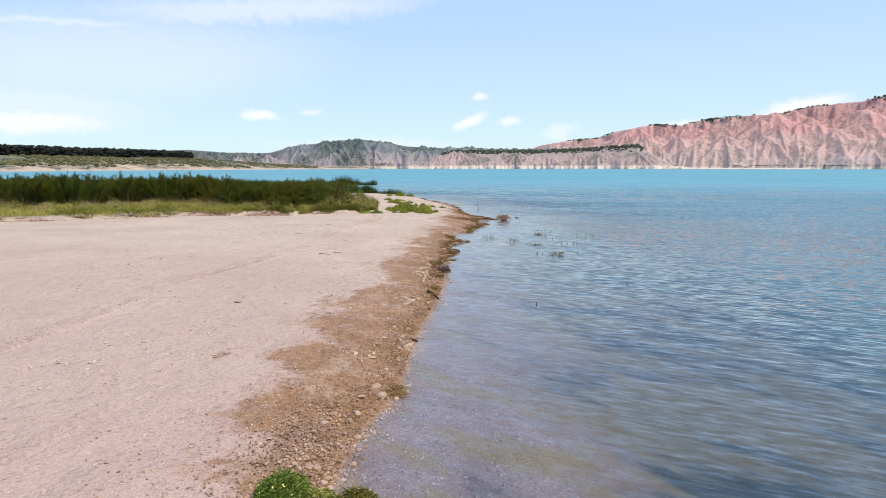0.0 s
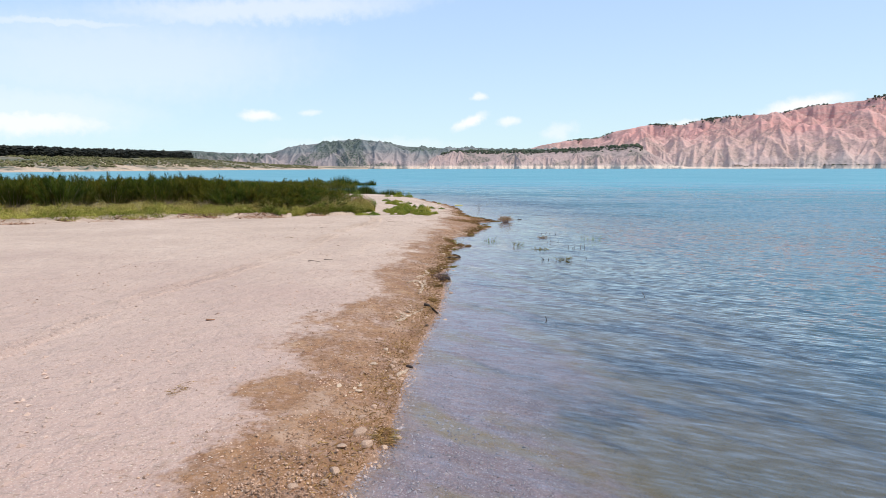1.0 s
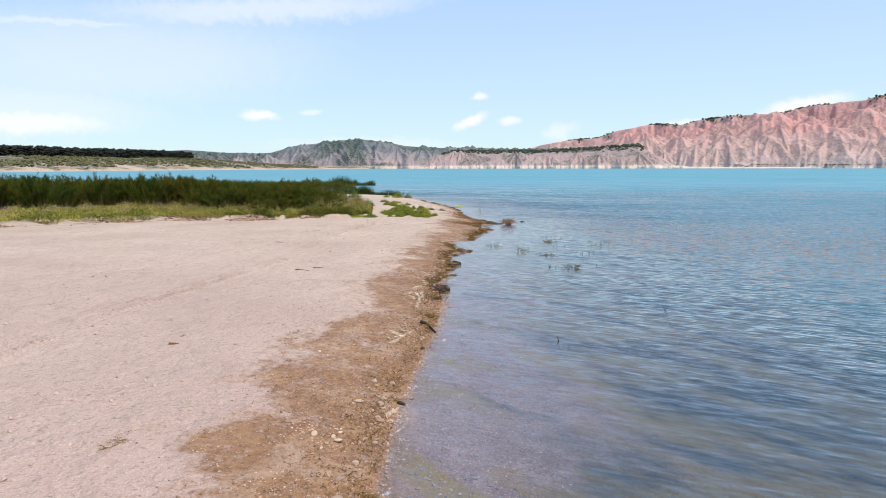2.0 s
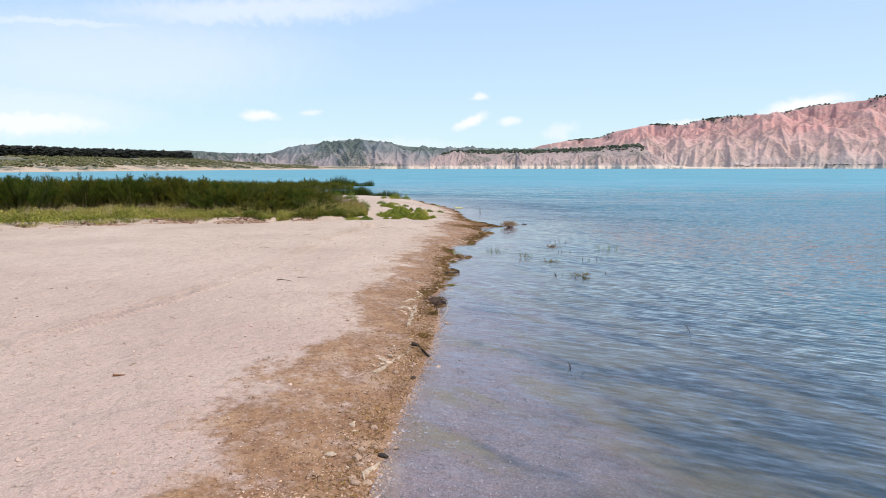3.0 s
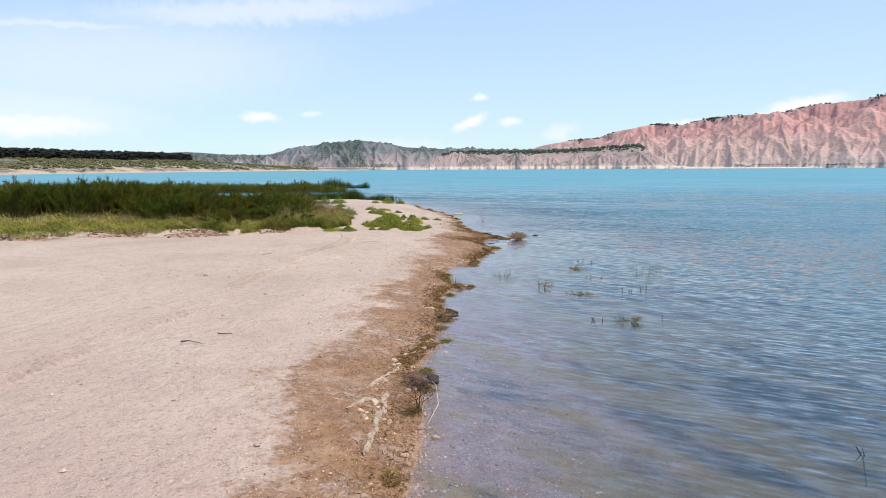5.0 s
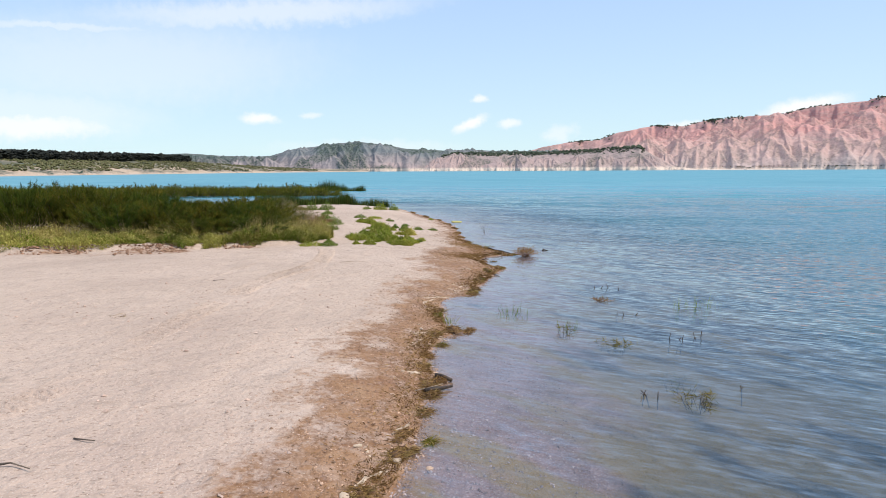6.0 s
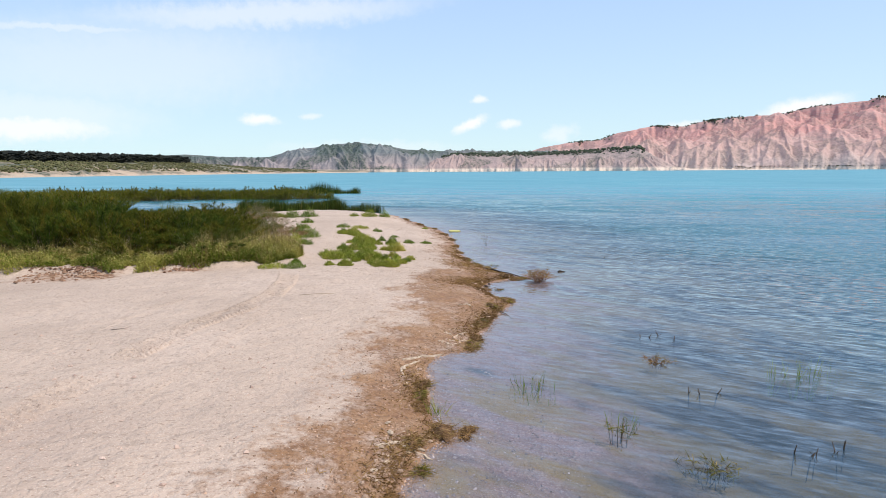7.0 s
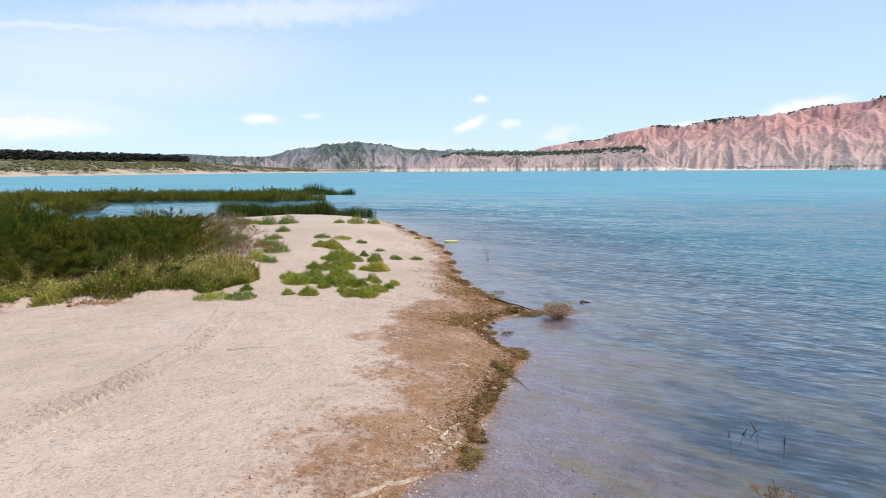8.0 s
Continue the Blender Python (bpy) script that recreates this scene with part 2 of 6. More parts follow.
def water_material():
    m, t, b = blank("lake_water")
    t.nodes.remove(b)
    g = t.nodes.new("ShaderNodeNewGeometry")
    pos = g.outputs["Position"]
    depth = attribute(t, "depth")
    far = attribute(t, "water_distance")
    gust = noise_tex(t, pos, 1.0, 6, 0.65, (0.035, 0.11, 1), radians(-5))
    calm = span(t, depth, 0.0, 0.5, 0.55, 1.0)
    lane = maths(t, "MULTIPLY", calm, span(t, gust, 0.3, 0.7, 0.55, 1.35))
    fine = slope_noise(t, pos, (0.24, 0.06), radians(-21), 1.15, 3.0)
    chop = slope_noise(t, pos, (1.5, 0.42), radians(-16), 0.8)
    swell = slope_noise(t, pos, (8.0, 1.9), radians(-10), 0.7)
    n = vector_sum(t, g.outputs["Normal"], fine, lane)
    # normals tilted toward -y by hand, steering reflections from the hills to the sky
    sky_tilt = t.nodes.new("ShaderNodeCombineXYZ")
    sky_tilt.inputs[0].default_value, sky_tilt.inputs[1].default_value = -0.02, -0.15
    n = vector_sum(t, n, sky_tilt.outputs[0], maths(t, "MULTIPLY", lane, span(t, far, 0.0, 0.10, 0.15, 1.0)))
    n = vector_sum(t, n, chop, maths(t, "MULTIPLY", lane, span(t, far, 0.0, 0.4, 0.22, 1.0)))
    n = vector_sum(t, n, swell, maths(t, "MULTIPLY", lane, span(t, far, 0.0, 0.5, 0.06, 1.0)))
    # narrow crests over broad troughs; normals capped toward +y, keeping hill reflections out
    part = t.nodes.new("ShaderNodeSeparateXYZ")
    link(t, n, part.inputs[0])
    whole = t.nodes.new("ShaderNodeCombineXYZ")
    link(t, part.outputs[0], whole.inputs[0])
    crest = maths(t, "MULTIPLY", maths(t, "MAXIMUM", maths(t, "SUBTRACT", part.outputs[1], 0.02), 0.0), 1.5)
    lean = maths(t, "ADD", crest, maths(t, "MULTIPLY", maths(t, "MINIMUM", part.outputs[1], 0.0), 0.8))
    link(t, maths(t, "MINIMUM", lean, span(t, far, 0.0, 0.12, 0.025, 0.0)), whole.inputs[1])
    link(t, part.outputs[2], whole.inputs[2])
    unit = t.nodes.new("ShaderNodeVectorMath")
    unit.operation = "NORMALIZE"
    link(t, whole.outputs[0], unit.inputs[0])
    body = t.nodes.new("ShaderNodeBsdfDiffuse")
    # light and dark bands of far waves, painted into the body colour
    wave_streaks = noise_tex(t, pos, 0.6, 6, 0.72, (0.12, 0.8, 1), radians(-8))
    wave_streaks = maths(t, "ADD", maths(t, "MULTIPLY", wave_streaks, 0.45), maths(t, "MULTIPLY", gust, 0.55))
    deep = ramp(t, wave_streaks, [(0.38, (0.045, 0.215, 0.265)), (0.62, (0.085, 0.31, 0.345))])
    green = ramp(t, wave_streaks, [(0.38, (0.022, 0.125, 0.165)), (0.62, (0.042, 0.18, 0.205))])
    # body colour turns to a lighter turquoise with distance
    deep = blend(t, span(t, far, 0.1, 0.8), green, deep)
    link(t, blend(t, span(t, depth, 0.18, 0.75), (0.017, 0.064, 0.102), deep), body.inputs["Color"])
    clear = t.nodes.new("ShaderNodeBsdfTransparent")
    clear.inputs["Color"].default_value = (0.90, 0.935, 0.97, 1)
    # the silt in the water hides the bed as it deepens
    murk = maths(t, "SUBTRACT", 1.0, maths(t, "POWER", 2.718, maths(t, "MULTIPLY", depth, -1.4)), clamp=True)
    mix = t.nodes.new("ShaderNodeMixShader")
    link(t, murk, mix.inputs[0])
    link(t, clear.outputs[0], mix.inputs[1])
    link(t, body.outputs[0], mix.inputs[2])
    gloss = t.nodes.new("ShaderNodeBsdfGlossy")
    link(t, span(t, far, 0.0, 0.9, 0.02, 0.3), gloss.inputs["Roughness"])
    link(t, unit.outputs[0], gloss.inputs["Normal"])
    facing = t.nodes.new("ShaderNodeLayerWeight")
    slant = t.nodes.new("ShaderNodeVectorMath")
    slant.operation = "NORMALIZE"
    link(t, n, slant.inputs[0])
    link(t, slant.outputs[0], facing.inputs["Normal"])
    shine = maths(t, "ADD", maths(t, "MULTIPLY", maths(t, "POWER", facing.outputs["Facing"], 3.72), 0.98), 0.02)
    top = t.nodes.new("ShaderNodeMixShader")
    # a ruffled surface never turns to a full mirror at a low angle
    link(t, maths(t, "MINIMUM", shine, maths(t, "ADD", span(t, far, 0.0, 1.0, 0.72, 0.16), span(t, gust, 0.34, 0.66, 0.14, 0.26))), top.inputs[0])
    link(t, mix.outputs[0], top.inputs[1])
    link(t, gloss.outputs[0], top.inputs[2])
    link(t, top.outputs[0], t.nodes["Material Output"].inputs["Surface"])
    return m


def leaf_material(name, dark, light, dry, dry_share=0.12, glow=0.25, straw=None, vary=((0.8, 0.85, 0.8), (1.15, 1.1, 1.0))):
    m, t, b = blank(name)
    g = t.nodes.new("ShaderNodeNewGeometry")
    ob = t.nodes.new("ShaderNodeObjectInfo")
    pick = g.outputs["Random Per Island"]
    col = blend(t, pick, dark, light)
    col = blend(t, span(t, pick, 1.0 - dry_share, 1.0 - dry_share * 0.5), col, dry)
    patch = noise_tex(t, g.outputs["Position"], 1.1, 4, 0.6)
    col = blend(t, span(t, patch, 0.42, 0.66, 0.0, 0.75), col, dark)
    if straw:
        col = blend(t, span(t, noise_tex(t, g.outputs["Position"], 0.9, 4, 0.6), 0.44, 0.58, 0.0, 0.85), col, blend(t, pick, tuple(0.6 * c for c in straw), straw))
    tint = blend(t, ob.outputs["Random"], vary[0], vary[1])
    col = blend(t, 1.0, col, tint, "MULTIPLY")
    link(t, col, b.inputs["Base Color"])
    b.inputs["Roughness"].default_value = 0.7
    b.inputs["Specular IOR Level"].default_value = 0.08
    tr = t.nodes.new("ShaderNodeBsdfTranslucent")
    link(t, col, tr.inputs["Color"])
    mix = t.nodes.new("ShaderNodeMixShader")
    mix.inputs[0].default_value = glow
    link(t, b.outputs[0], mix.inputs[1])
    link(t, tr.outputs[0], mix.inputs[2])
    link(t, mix.outputs[0], t.nodes["Material Output"].inputs["Surface"])
    return m


def solid_material(name, a, b_, scale=8.0, rough=0.8, height=0.01, squeeze=None, islands=0.0):
    m, t, b = blank(name)
    pos = t.nodes.new("ShaderNodeTexCoord").outputs["Object"]
    ob = t.nodes.new("ShaderNodeObjectInfo").outputs["Random"]
    n = noise_tex(t, pos, scale, 5, 0.6, squeeze)
    col = blend(t, span(t, n, 0.3, 0.7), a, b_)
    if islands:
        pick = t.nodes.new("ShaderNodeNewGeometry").outputs["Random Per Island"]
        col = blend(t, 1.0, col, ramp(t, pick, [(0, (1 - islands,) * 3), (1, (1 + islands,) * 3)]), "MULTIPLY")
    col = blend(t, 1.0, col, blend(t, ob, (0.78, 0.76, 0.74), (1.2, 1.2, 1.2)), "MULTIPLY")
    link(t, col, b.inputs["Base Color"])
    b.inputs["Roughness"].default_value = rough
    b.inputs["Specular IOR Level"].default_value = 0.3
    bump(t, n, b, height)
    return m


def rock_land_material(name, low, mids, high, shore, green=0.25, z_mid=30.0, z_high=75.0, rim_low=2.5, rim_high=7.5, scrub_from=0.45, flat_from=0.55, patch=0.013, pale=1.0):
    """Eroded land: bands of sediment by height, gullies, scrub on the gentler ground, a pale draw-down rim."""
    m, t, b = blank(name)
    g = t.nodes.new("ShaderNodeNewGeometry")
    pos = g.outputs["Position"]
    sep = t.nodes.new("ShaderNodeSeparateXYZ")
    link(t, pos, sep.inputs[0])
    warp = noise_tex(t, pos, 0.008, 4, 0.6)
    z = maths(t, "ADD", sep.outputs[2], maths(t, "MULTIPLY", maths(t, "SUBTRACT", warp, 0.5), 60.0))
    comb = t.nodes.new("ShaderNodeCombineXYZ")
    link(t, maths(t, "MULTIPLY", z, 0.22), comb.inputs[2])
    band = noise_tex(t, comb.outputs[0], 1.0, 5, 0.7)
    big = noise_tex(t, pos, 0.012, 5, 0.6)
    fine = noise_tex(t, pos, 0.12, 5, 0.65)
    col = blend(t, span(t, z, 6.0, z_mid), low, mids)
    col = blend(t, span(t, z, z_mid, z_high), col, high)
    col = blend(t, span(t, band, 0.42, 0.66, 0, 0.42 * pale), col, blend(t, 0.5, low, (0.52, 0.40, 0.33)))
    col = blend(t, span(t, big, 0.42, 0.62, 0, 0.5 * pale), col, mids)
    col = blend(t, span(t, fine, 0.45, 0.7, 0, 0.35 * pale), col, (0.33, 0.24, 0.21))
    up = t.nodes.new("ShaderNodeSeparateXYZ")
    link(t, g.outputs["Normal"], up.inputs[0])
    scrub = maths(t, "MULTIPLY", span(t, up.outputs[2], flat_from, flat_from + 0.3), span(t, noise_tex(t, pos, patch, 3.0 if patch < 0.01 else 6.0, 0.55), scrub_from, scrub_from + 0.08))
    dots = cells(t, pos, 0.16).outputs["Distance"]
    scrub = maths(t, "MULTIPLY", scrub, span(t, dots, 0.25, 0.6, 1.0, 0.45))
    col = blend(t, maths(t, "MULTIPLY", scrub, green), col, (0.055, 0.075, 0.055))
    rim = maths(t, "ADD", sep.outputs[2], maths(t, "MULTIPLY", maths(t, "SUBTRACT", fine, 0.5), 6.0))
    col = blend(t, span(t, rim, rim_low, rim_high, 0.9, 0.0), col, shore)
    link(t, col, b.inputs["Base Color"])
    b.inputs["Roughness"].default_value = 0.95
    b.inputs["Specular IOR Level"].default_value = 0.1
    bump(t, maths(t, "ADD", fine, maths(t, "MULTIPLY", band, 0.2)), b, 3.6)
    return m


M_GROUND = ground_material()
M_WATER = water_material()
M_TAMARISK = leaf_material("tamarisk_leaf", (0.034, 0.05, 0.006), (0.132, 0.142, 0.018), (0.20, 0.14, 0.028), 0.14, 0.35, None, ((0.72, 0.92, 0.8), (1.3, 1.08, 0.9)))
M_YTAMARISK = leaf_material("yellow_tamarisk_leaf", (0.085, 0.09, 0.010), (0.22, 0.195, 0.026), (0.22, 0.15, 0.03), 0.14, 0.3)
M_REED = leaf_material("reed_leaf", (0.028, 0.048, 0.008), (0.088, 0.112, 0.02), (0.16, 0.13, 0.04), 0.08)
M_HERB = leaf_material("herb_leaf", (0.07, 0.11, 0.010), (0.42, 0.42, 0.07), (0.58, 0.45, 0.16), 0.25, 0.35, (0.60, 0.53, 0.14))
M_HAY = leaf_material("hay", (0.30, 0.25, 0.07), (0.60, 0.50, 0.19), (0.28, 0.28, 0.06), 0.2, 0.25)
M_YREED = leaf_material("yellow_reed_leaf", (0.08, 0.09, 0.01), (0.20, 0.185, 0.025), (0.26, 0.20, 0.07), 0.12)
M_GRASS = leaf_material("grass_leaf", (0.17, 0.21, 0.022), (0.47, 0.47, 0.085), (0.42, 0.33, 0.13), 0.22)
M_PURPLE = solid_material("purple_twig", (0.10, 0.055, 0.045), (0.24, 0.15, 0.125), 20, 0.8, 0.003)
M_SANDCLOD = solid_material("sand_clod", (0.33, 0.225, 0.17), (0.44, 0.315, 0.25), 6, 0.9, 0.004, None, 0.2)
M_CLOD = solid_material("clod", (0.21, 0.11, 0.065), (0.34, 0.20, 0.125), 6, 0.9, 0.004, None, 0.3)
M_STRAW = leaf_material("straw", (0.22, 0.15, 0.055), (0.40, 0.29, 0.12), (0.12, 0.08, 0.04), 0.2)
M_WRACK = leaf_material("wrack", (0.11, 0.06, 0.022), (0.34, 0.215, 0.085), (0.38, 0.24, 0.10), 0.3, 0.0, None, ((0.75, 0.7, 0.7), (1.2, 1.1, 1.0)))
M_WEED = leaf_material("olive_weed", (0.10, 0.085, 0.015), (0.28, 0.23, 0.04), (0.34, 0.24, 0.08), 0.2, 0.15)
M_FLOWER = solid_material("yellow_petal", (0.60, 0.50, 0.12), (0.70, 0.62, 0.28), 30, 0.6)
M_BARK = solid_material("grey_bark", (0.10, 0.075, 0.055), (0.22, 0.17, 0.13), 20, 0.85, 0.004, (1, 1, 0.2))
M_DARKWOOD = solid_material("wet_wood", (0.025, 0.018, 0.013), (0.07, 0.045, 0.03), 25, 0.6, 0.004)
M_STONE = solid_material("tan_stone", (0.24, 0.15, 0.10), (0.42, 0.29, 0.205), 14, 0.8, 0.006, None, 0.35)
M_PALE = solid_material("pale_stone", (0.32, 0.23, 0.16), (0.50, 0.385, 0.28), 14, 0.9, 0.002, None, 0.15)
M_PINE = leaf_material("pine_needles", (0.010, 0.012, 0.011), (0.027, 0.028, 0.022), (0.03, 0.028, 0.018), 0.1, 0.0)
M_SCRUB = leaf_material("scrub_leaf", (0.065, 0.068, 0.032), (0.14, 0.13, 0.058), (0.17, 0.14, 0.08), 0.2, 0.0)
# red and grey hills: distance haze is mixed into these paler, cooler base colours
M_RED = rock_land_material("red_badlands", (0.47, 0.36, 0.32), (0.52, 0.33, 0.285), (0.57, 0.275, 0.24), (0.60, 0.48, 0.39), green=0.45, z_mid=48, z_high=95)
M_GREY = rock_land_material("grey_hills", (0.38, 0.285, 0.26), (0.27, 0.23, 0.22), (0.145, 0.165, 0.165), (0.62, 0.48, 0.37), green=1.0, pale=0.4, z_mid=26, z_high=58, rim_low=4.0, rim_high=10.0, scrub_from=0.46, flat_from=0.2, patch=0.007)
M_BANK = rock_land_material("bank_land", (0.46, 0.34, 0.24), (0.33, 0.26, 0.17), (0.20, 0.175, 0.11), (0.46, 0.35, 0.27), green=1.0, z_mid=6, z_high=12, rim_low=0.6, rim_high=2.4, scrub_from=0.43, flat_from=0.3)
M_RIDGE = leaf_material("ridge_tree_leaf", (0.07, 0.085, 0.06), (0.115, 0.13, 0.085), (0.13, 0.11, 0.07), 0.1, 0.0)
M_DARKROCK = solid_material("dark_wet_rock", (0.018, 0.012, 0.01), (0.06, 0.038, 0.028), 12, 0.6, 0.006)
M_GRIT = solid_material("grit", (0.40, 0.30, 0.235), (0.54, 0.42, 0.335), 3, 0.85, 0.003, None, 0.22)
M_SHINGLE = solid_material("shingle", (0.20, 0.113, 0.068), (0.39, 0.255, 0.175), 3, 0.8, 0.003, None, 0.45)
M_SOAKED = solid_material("soaked_weed", (0.065, 0.032, 0.015), (0.17, 0.09, 0.04), 18, 0.75, 0.02)
M_PALEWOOD = solid_material("bleached_wood", (0.38, 0.30, 0.22), (0.55, 0.46, 0.36), 18, 0.8, 0.003)
M_RUST = solid_material("rusty_twig", (0.20, 0.09, 0.05), (0.34, 0.18, 0.10), 18, 0.8, 0.003)
M_RUSTLEAF = leaf_material("rusty_leaf", (0.22, 0.10, 0.05), (0.40, 0.24, 0.12), (0.15, 0.08, 0.04), 0.2)
M_HERBGREEN = leaf_material("fresh_herb_leaf", (0.09, 0.14, 0.02), (0.27, 0.33, 0.06), (0.30, 0.28, 0.08), 0.12)
M_SCRUBLEAF = leaf_material("dry_scrub_leaf", (0.07, 0.085, 0.016), (0.20, 0.19, 0.045), (0.26, 0.19, 0.08), 0.2)
M_YELLOW = solid_material("yellowed_board", (0.40, 0.36, 0.09), (0.52, 0.48, 0.20), 9, 0.6)
M_LITTER = leaf_material("straw_litter", (0.18, 0.095, 0.035), (0.42, 0.27, 0.105), (0.07, 0.035, 0.016), 0.2, 0.05)
M_BEDSTONE = solid_material("bed_stone", (0.26, 0.19, 0.17), (0.44, 0.35, 0.32), 3, 0.8, 0.003, None, 0.35)
M_CLAY = rock_land_material("clay_hills", (0.42, 0.315, 0.28), (0.37, 0.265, 0.24), (0.31, 0.245, 0.22), (0.66, 0.52, 0.41), green=0.75, rim_low=4.0, rim_high=10.0, z_mid=20, z_high=40, scrub_from=0.5)
M_DEADSTALK = solid_material("dead_stalk", (0.22, 0.16, 0.10), (0.36, 0.27, 0.17), 18, 0.8, 0.003)

# ---- ground and water ----
def hashed(ix, iy, seed):
    n = (ix.astype(np.int64) * 374761393 + iy.astype(np.int64) * 668265263 + seed * 974634777) & 0xFFFFFFFF
    n = ((n ^ (n >> 13)) * 1274126177) & 0xFFFFFFFF
    return ((n ^ (n >> 16)) & 0xFFFFFF) / float(0xFFFFFF)


def vnoise(x, y, seed=0):
    x, y = np.asarray(x, float), np.asarray(y, float)
    ix, iy = np.floor(x), np.floor(y)
    u, v = x - ix, y - iy
    u, v = u * u * (3 - 2 * u), v * v * (3 - 2 * v)
    a, b = hashed(ix, iy, seed), hashed(ix + 1, iy, seed)
    c, d = hashed(ix, iy + 1, seed), hashed(ix + 1, iy + 1, seed)
    return (a + (b - a) * u) * (1 - v) + (c + (d - c) * u) * v


def fbm(x, y, seed=0, octaves=4, gain=0.5):
    total, amp, norm = 0.0, 1.0, 0.0
    for k in range(octaves):
        total = total + amp * vnoise(x * 2 ** k, y * 2 ** k, seed + k)
        norm += amp
        amp *= gain
    return total / norm


def smooth(a, b, v):
    u = np.clip((v - a) / (b - a), 0, 1)
    return u * u * (3 - 2 * u)


# the water's edge, from behind the start to the point of the spit and round behind the thicket
SHORE = np.array([
    (-0.6, -4500), (-0.6, -20), (-0.4, 3), (-0.36, 5.9), (-0.38, 6.7), (-0.37, 7.14), (-0.26, 7.6), (-0.22, 8.0),
    (-0.31, 9.6), (-0.35, 11.2), (-0.32, 12.3), (-0.33, 13.3), (-0.4, 14.8), (-0.55, 15.7), (-0.66, 16.4),
    (-0.6, 17.3), (-0.66, 18.6), (-0.5, 19.1), (-0.78, 19.8), (-0.84, 20.2), (-0.74, 21.1), (-0.45, 21.5),
    (-0.76, 21.8), (-0.86, 22.4), (-1.02, 23.5), (-0.95, 24.05), (-0.5, 24.35), (-0.45, 25), (-0.3, 25.7),
    (-0.19, 26.6), (0.1, 27.6), (-0.25, 28.2), (-0.55, 29.1), (-0.42, 29.7), (0.25, 30.5), (-0.3, 31.4),
    (-0.95, 32.7), (-1.5, 34.8), (-1.85, 37.3), (-2.2, 39.5), (-2.9, 42.1), (-3.7, 43.9), (-4.7, 46.6),
    (-6.0, 49), (-7.7, 51.2), (-9.5, 52.2), (-12, 52.4), (-14.5, 49.5), (-16.5, 45), (-21, 42.5), (-28, 44), (-40, 46), (-90, 52), (-4500, 200)])
LAND = np.vstack([SHORE, [(-4500, -4500)]])


def shore_distance(x, y):
    """Metres from the water's edge; more than 0 on land."""
    x, y = np.asarray(x, float), np.asarray(y, float)
    best = np.full(x.shape, 1e12)
    inside = np.zeros(x.shape, bool)
    for k in range(len(LAND)):
        (ax, ay), (bx, by) = LAND[k], LAND[(k + 1) % len(LAND)]
        if (by > ay) != (ay > by) or by != ay:
            cross = ((ay > y) != (by > y)) & (x < (bx - ax) * (y - ay) / ((by - ay) or 1e-9) + ax)
            inside ^= cross
        if k < len(SHORE) - 1:
            dx, dy = bx - ax, by - ay
            s = np.clip(((x - ax) * dx + (y - ay) * dy) / (dx * dx + dy * dy), 0, 1)
            best = np.minimum(best, (x - ax - s * dx) ** 2 + (y - ay - s * dy) ** 2)
    return np.where(inside, 1, -1) * np.sqrt(best)


# front of the herb bank, where a low scarp stands over the track
HERB_X = np.array([-60, -30, -18.1, -15, -11.8, -9, -7.1, -5.7, -5.0])
HERB_Y = np.array([14, 18.5, 24.2, 26.4, 28.2, 28.8, 29.5, 30.3, 31.5])


def herb_front(x):
    return np.interp(x, HERB_X, HERB_Y)


# how far the damp brown sand reaches inland, along y
DAMP_Y = [4, 5.7, 6.1, 7.0, 8.0, 8.6, 9.3, 9.8, 11.0, 12.5, 13.3, 15.2, 16.8, 18.4, 19.7, 21.5, 23.3, 24.3, 25.5, 26.6, 27.7, 29.6, 31.5, 33, 37, 60]
DAMP_W = [0.5, 0.5, 1.0, 1.15, 1.1, 1.7, 1.0, 1.6, 1.75, 1.5, 1.15, 1.65, 1.1, 1.3, 1.1, 0.95, 0.75, 1.0, 1.15, 1.7, 1.55, 1.6, 1.25, 0.6, 0.4, 0.3]


def ground_z(x, y, d=None):
    x, y = np.asarray(x, float), np.asarray(y, float)
    if d is None:
        d = shore_distance(x, y)
    wob = fbm(x * 1.3, y * 1.3, 3, 4) - 0.5
    land = 0.28 * (1 - np.exp(-np.maximum(d, 0) / 1.1)) + wob * 0.05 * smooth(0.2, 2, d)
    land = land + (fbm(x * 5, y * 5, 11, 3) - 0.5) * 0.036 * smooth(0, 0.4, d)
    back = y - herb_front(x)
    land = land + 0.14 * smooth(-0.1, 0.25, back + (fbm(x * 2, y * 2, 5, 3) - 0.5) * 0.7) * smooth(-4.6, -6.2, x)
    w = np.maximum(-d, 0)
    bed = -0.065 * w - 0.03 * np.maximum(w - 4, 0) + (fbm(x * 0.8, y * 0.8, 21, 3) - 0.5) * 0.10 * smooth(0.2, 2.0, w)
    bed = bed + 0.02 * np.sin((x * 0.75 + y * 0.55) * 2.6 + 3 * fbm(x * 0.4, y * 0.4, 8, 2)) * smooth(0.3, 1.5, w)
    return np.where(d >= 0, land, np.maximum(bed, -12.0))


def height_at(x, y):
    return float(ground_z(np.array([x]), np.array([y]))[0])


def stretch(a, b, step, reach, grow=1.13):
    mid = list(np.arange(a, b, step)) + [b]
    out, s, lo, hi = [], step, a, b
    before, after = [], []
    while hi < reach:
        s *= grow
        lo, hi = lo - s, hi + s
        before.append(lo)
        after.append(hi)
    return np.array(before[::-1] + mid + after)


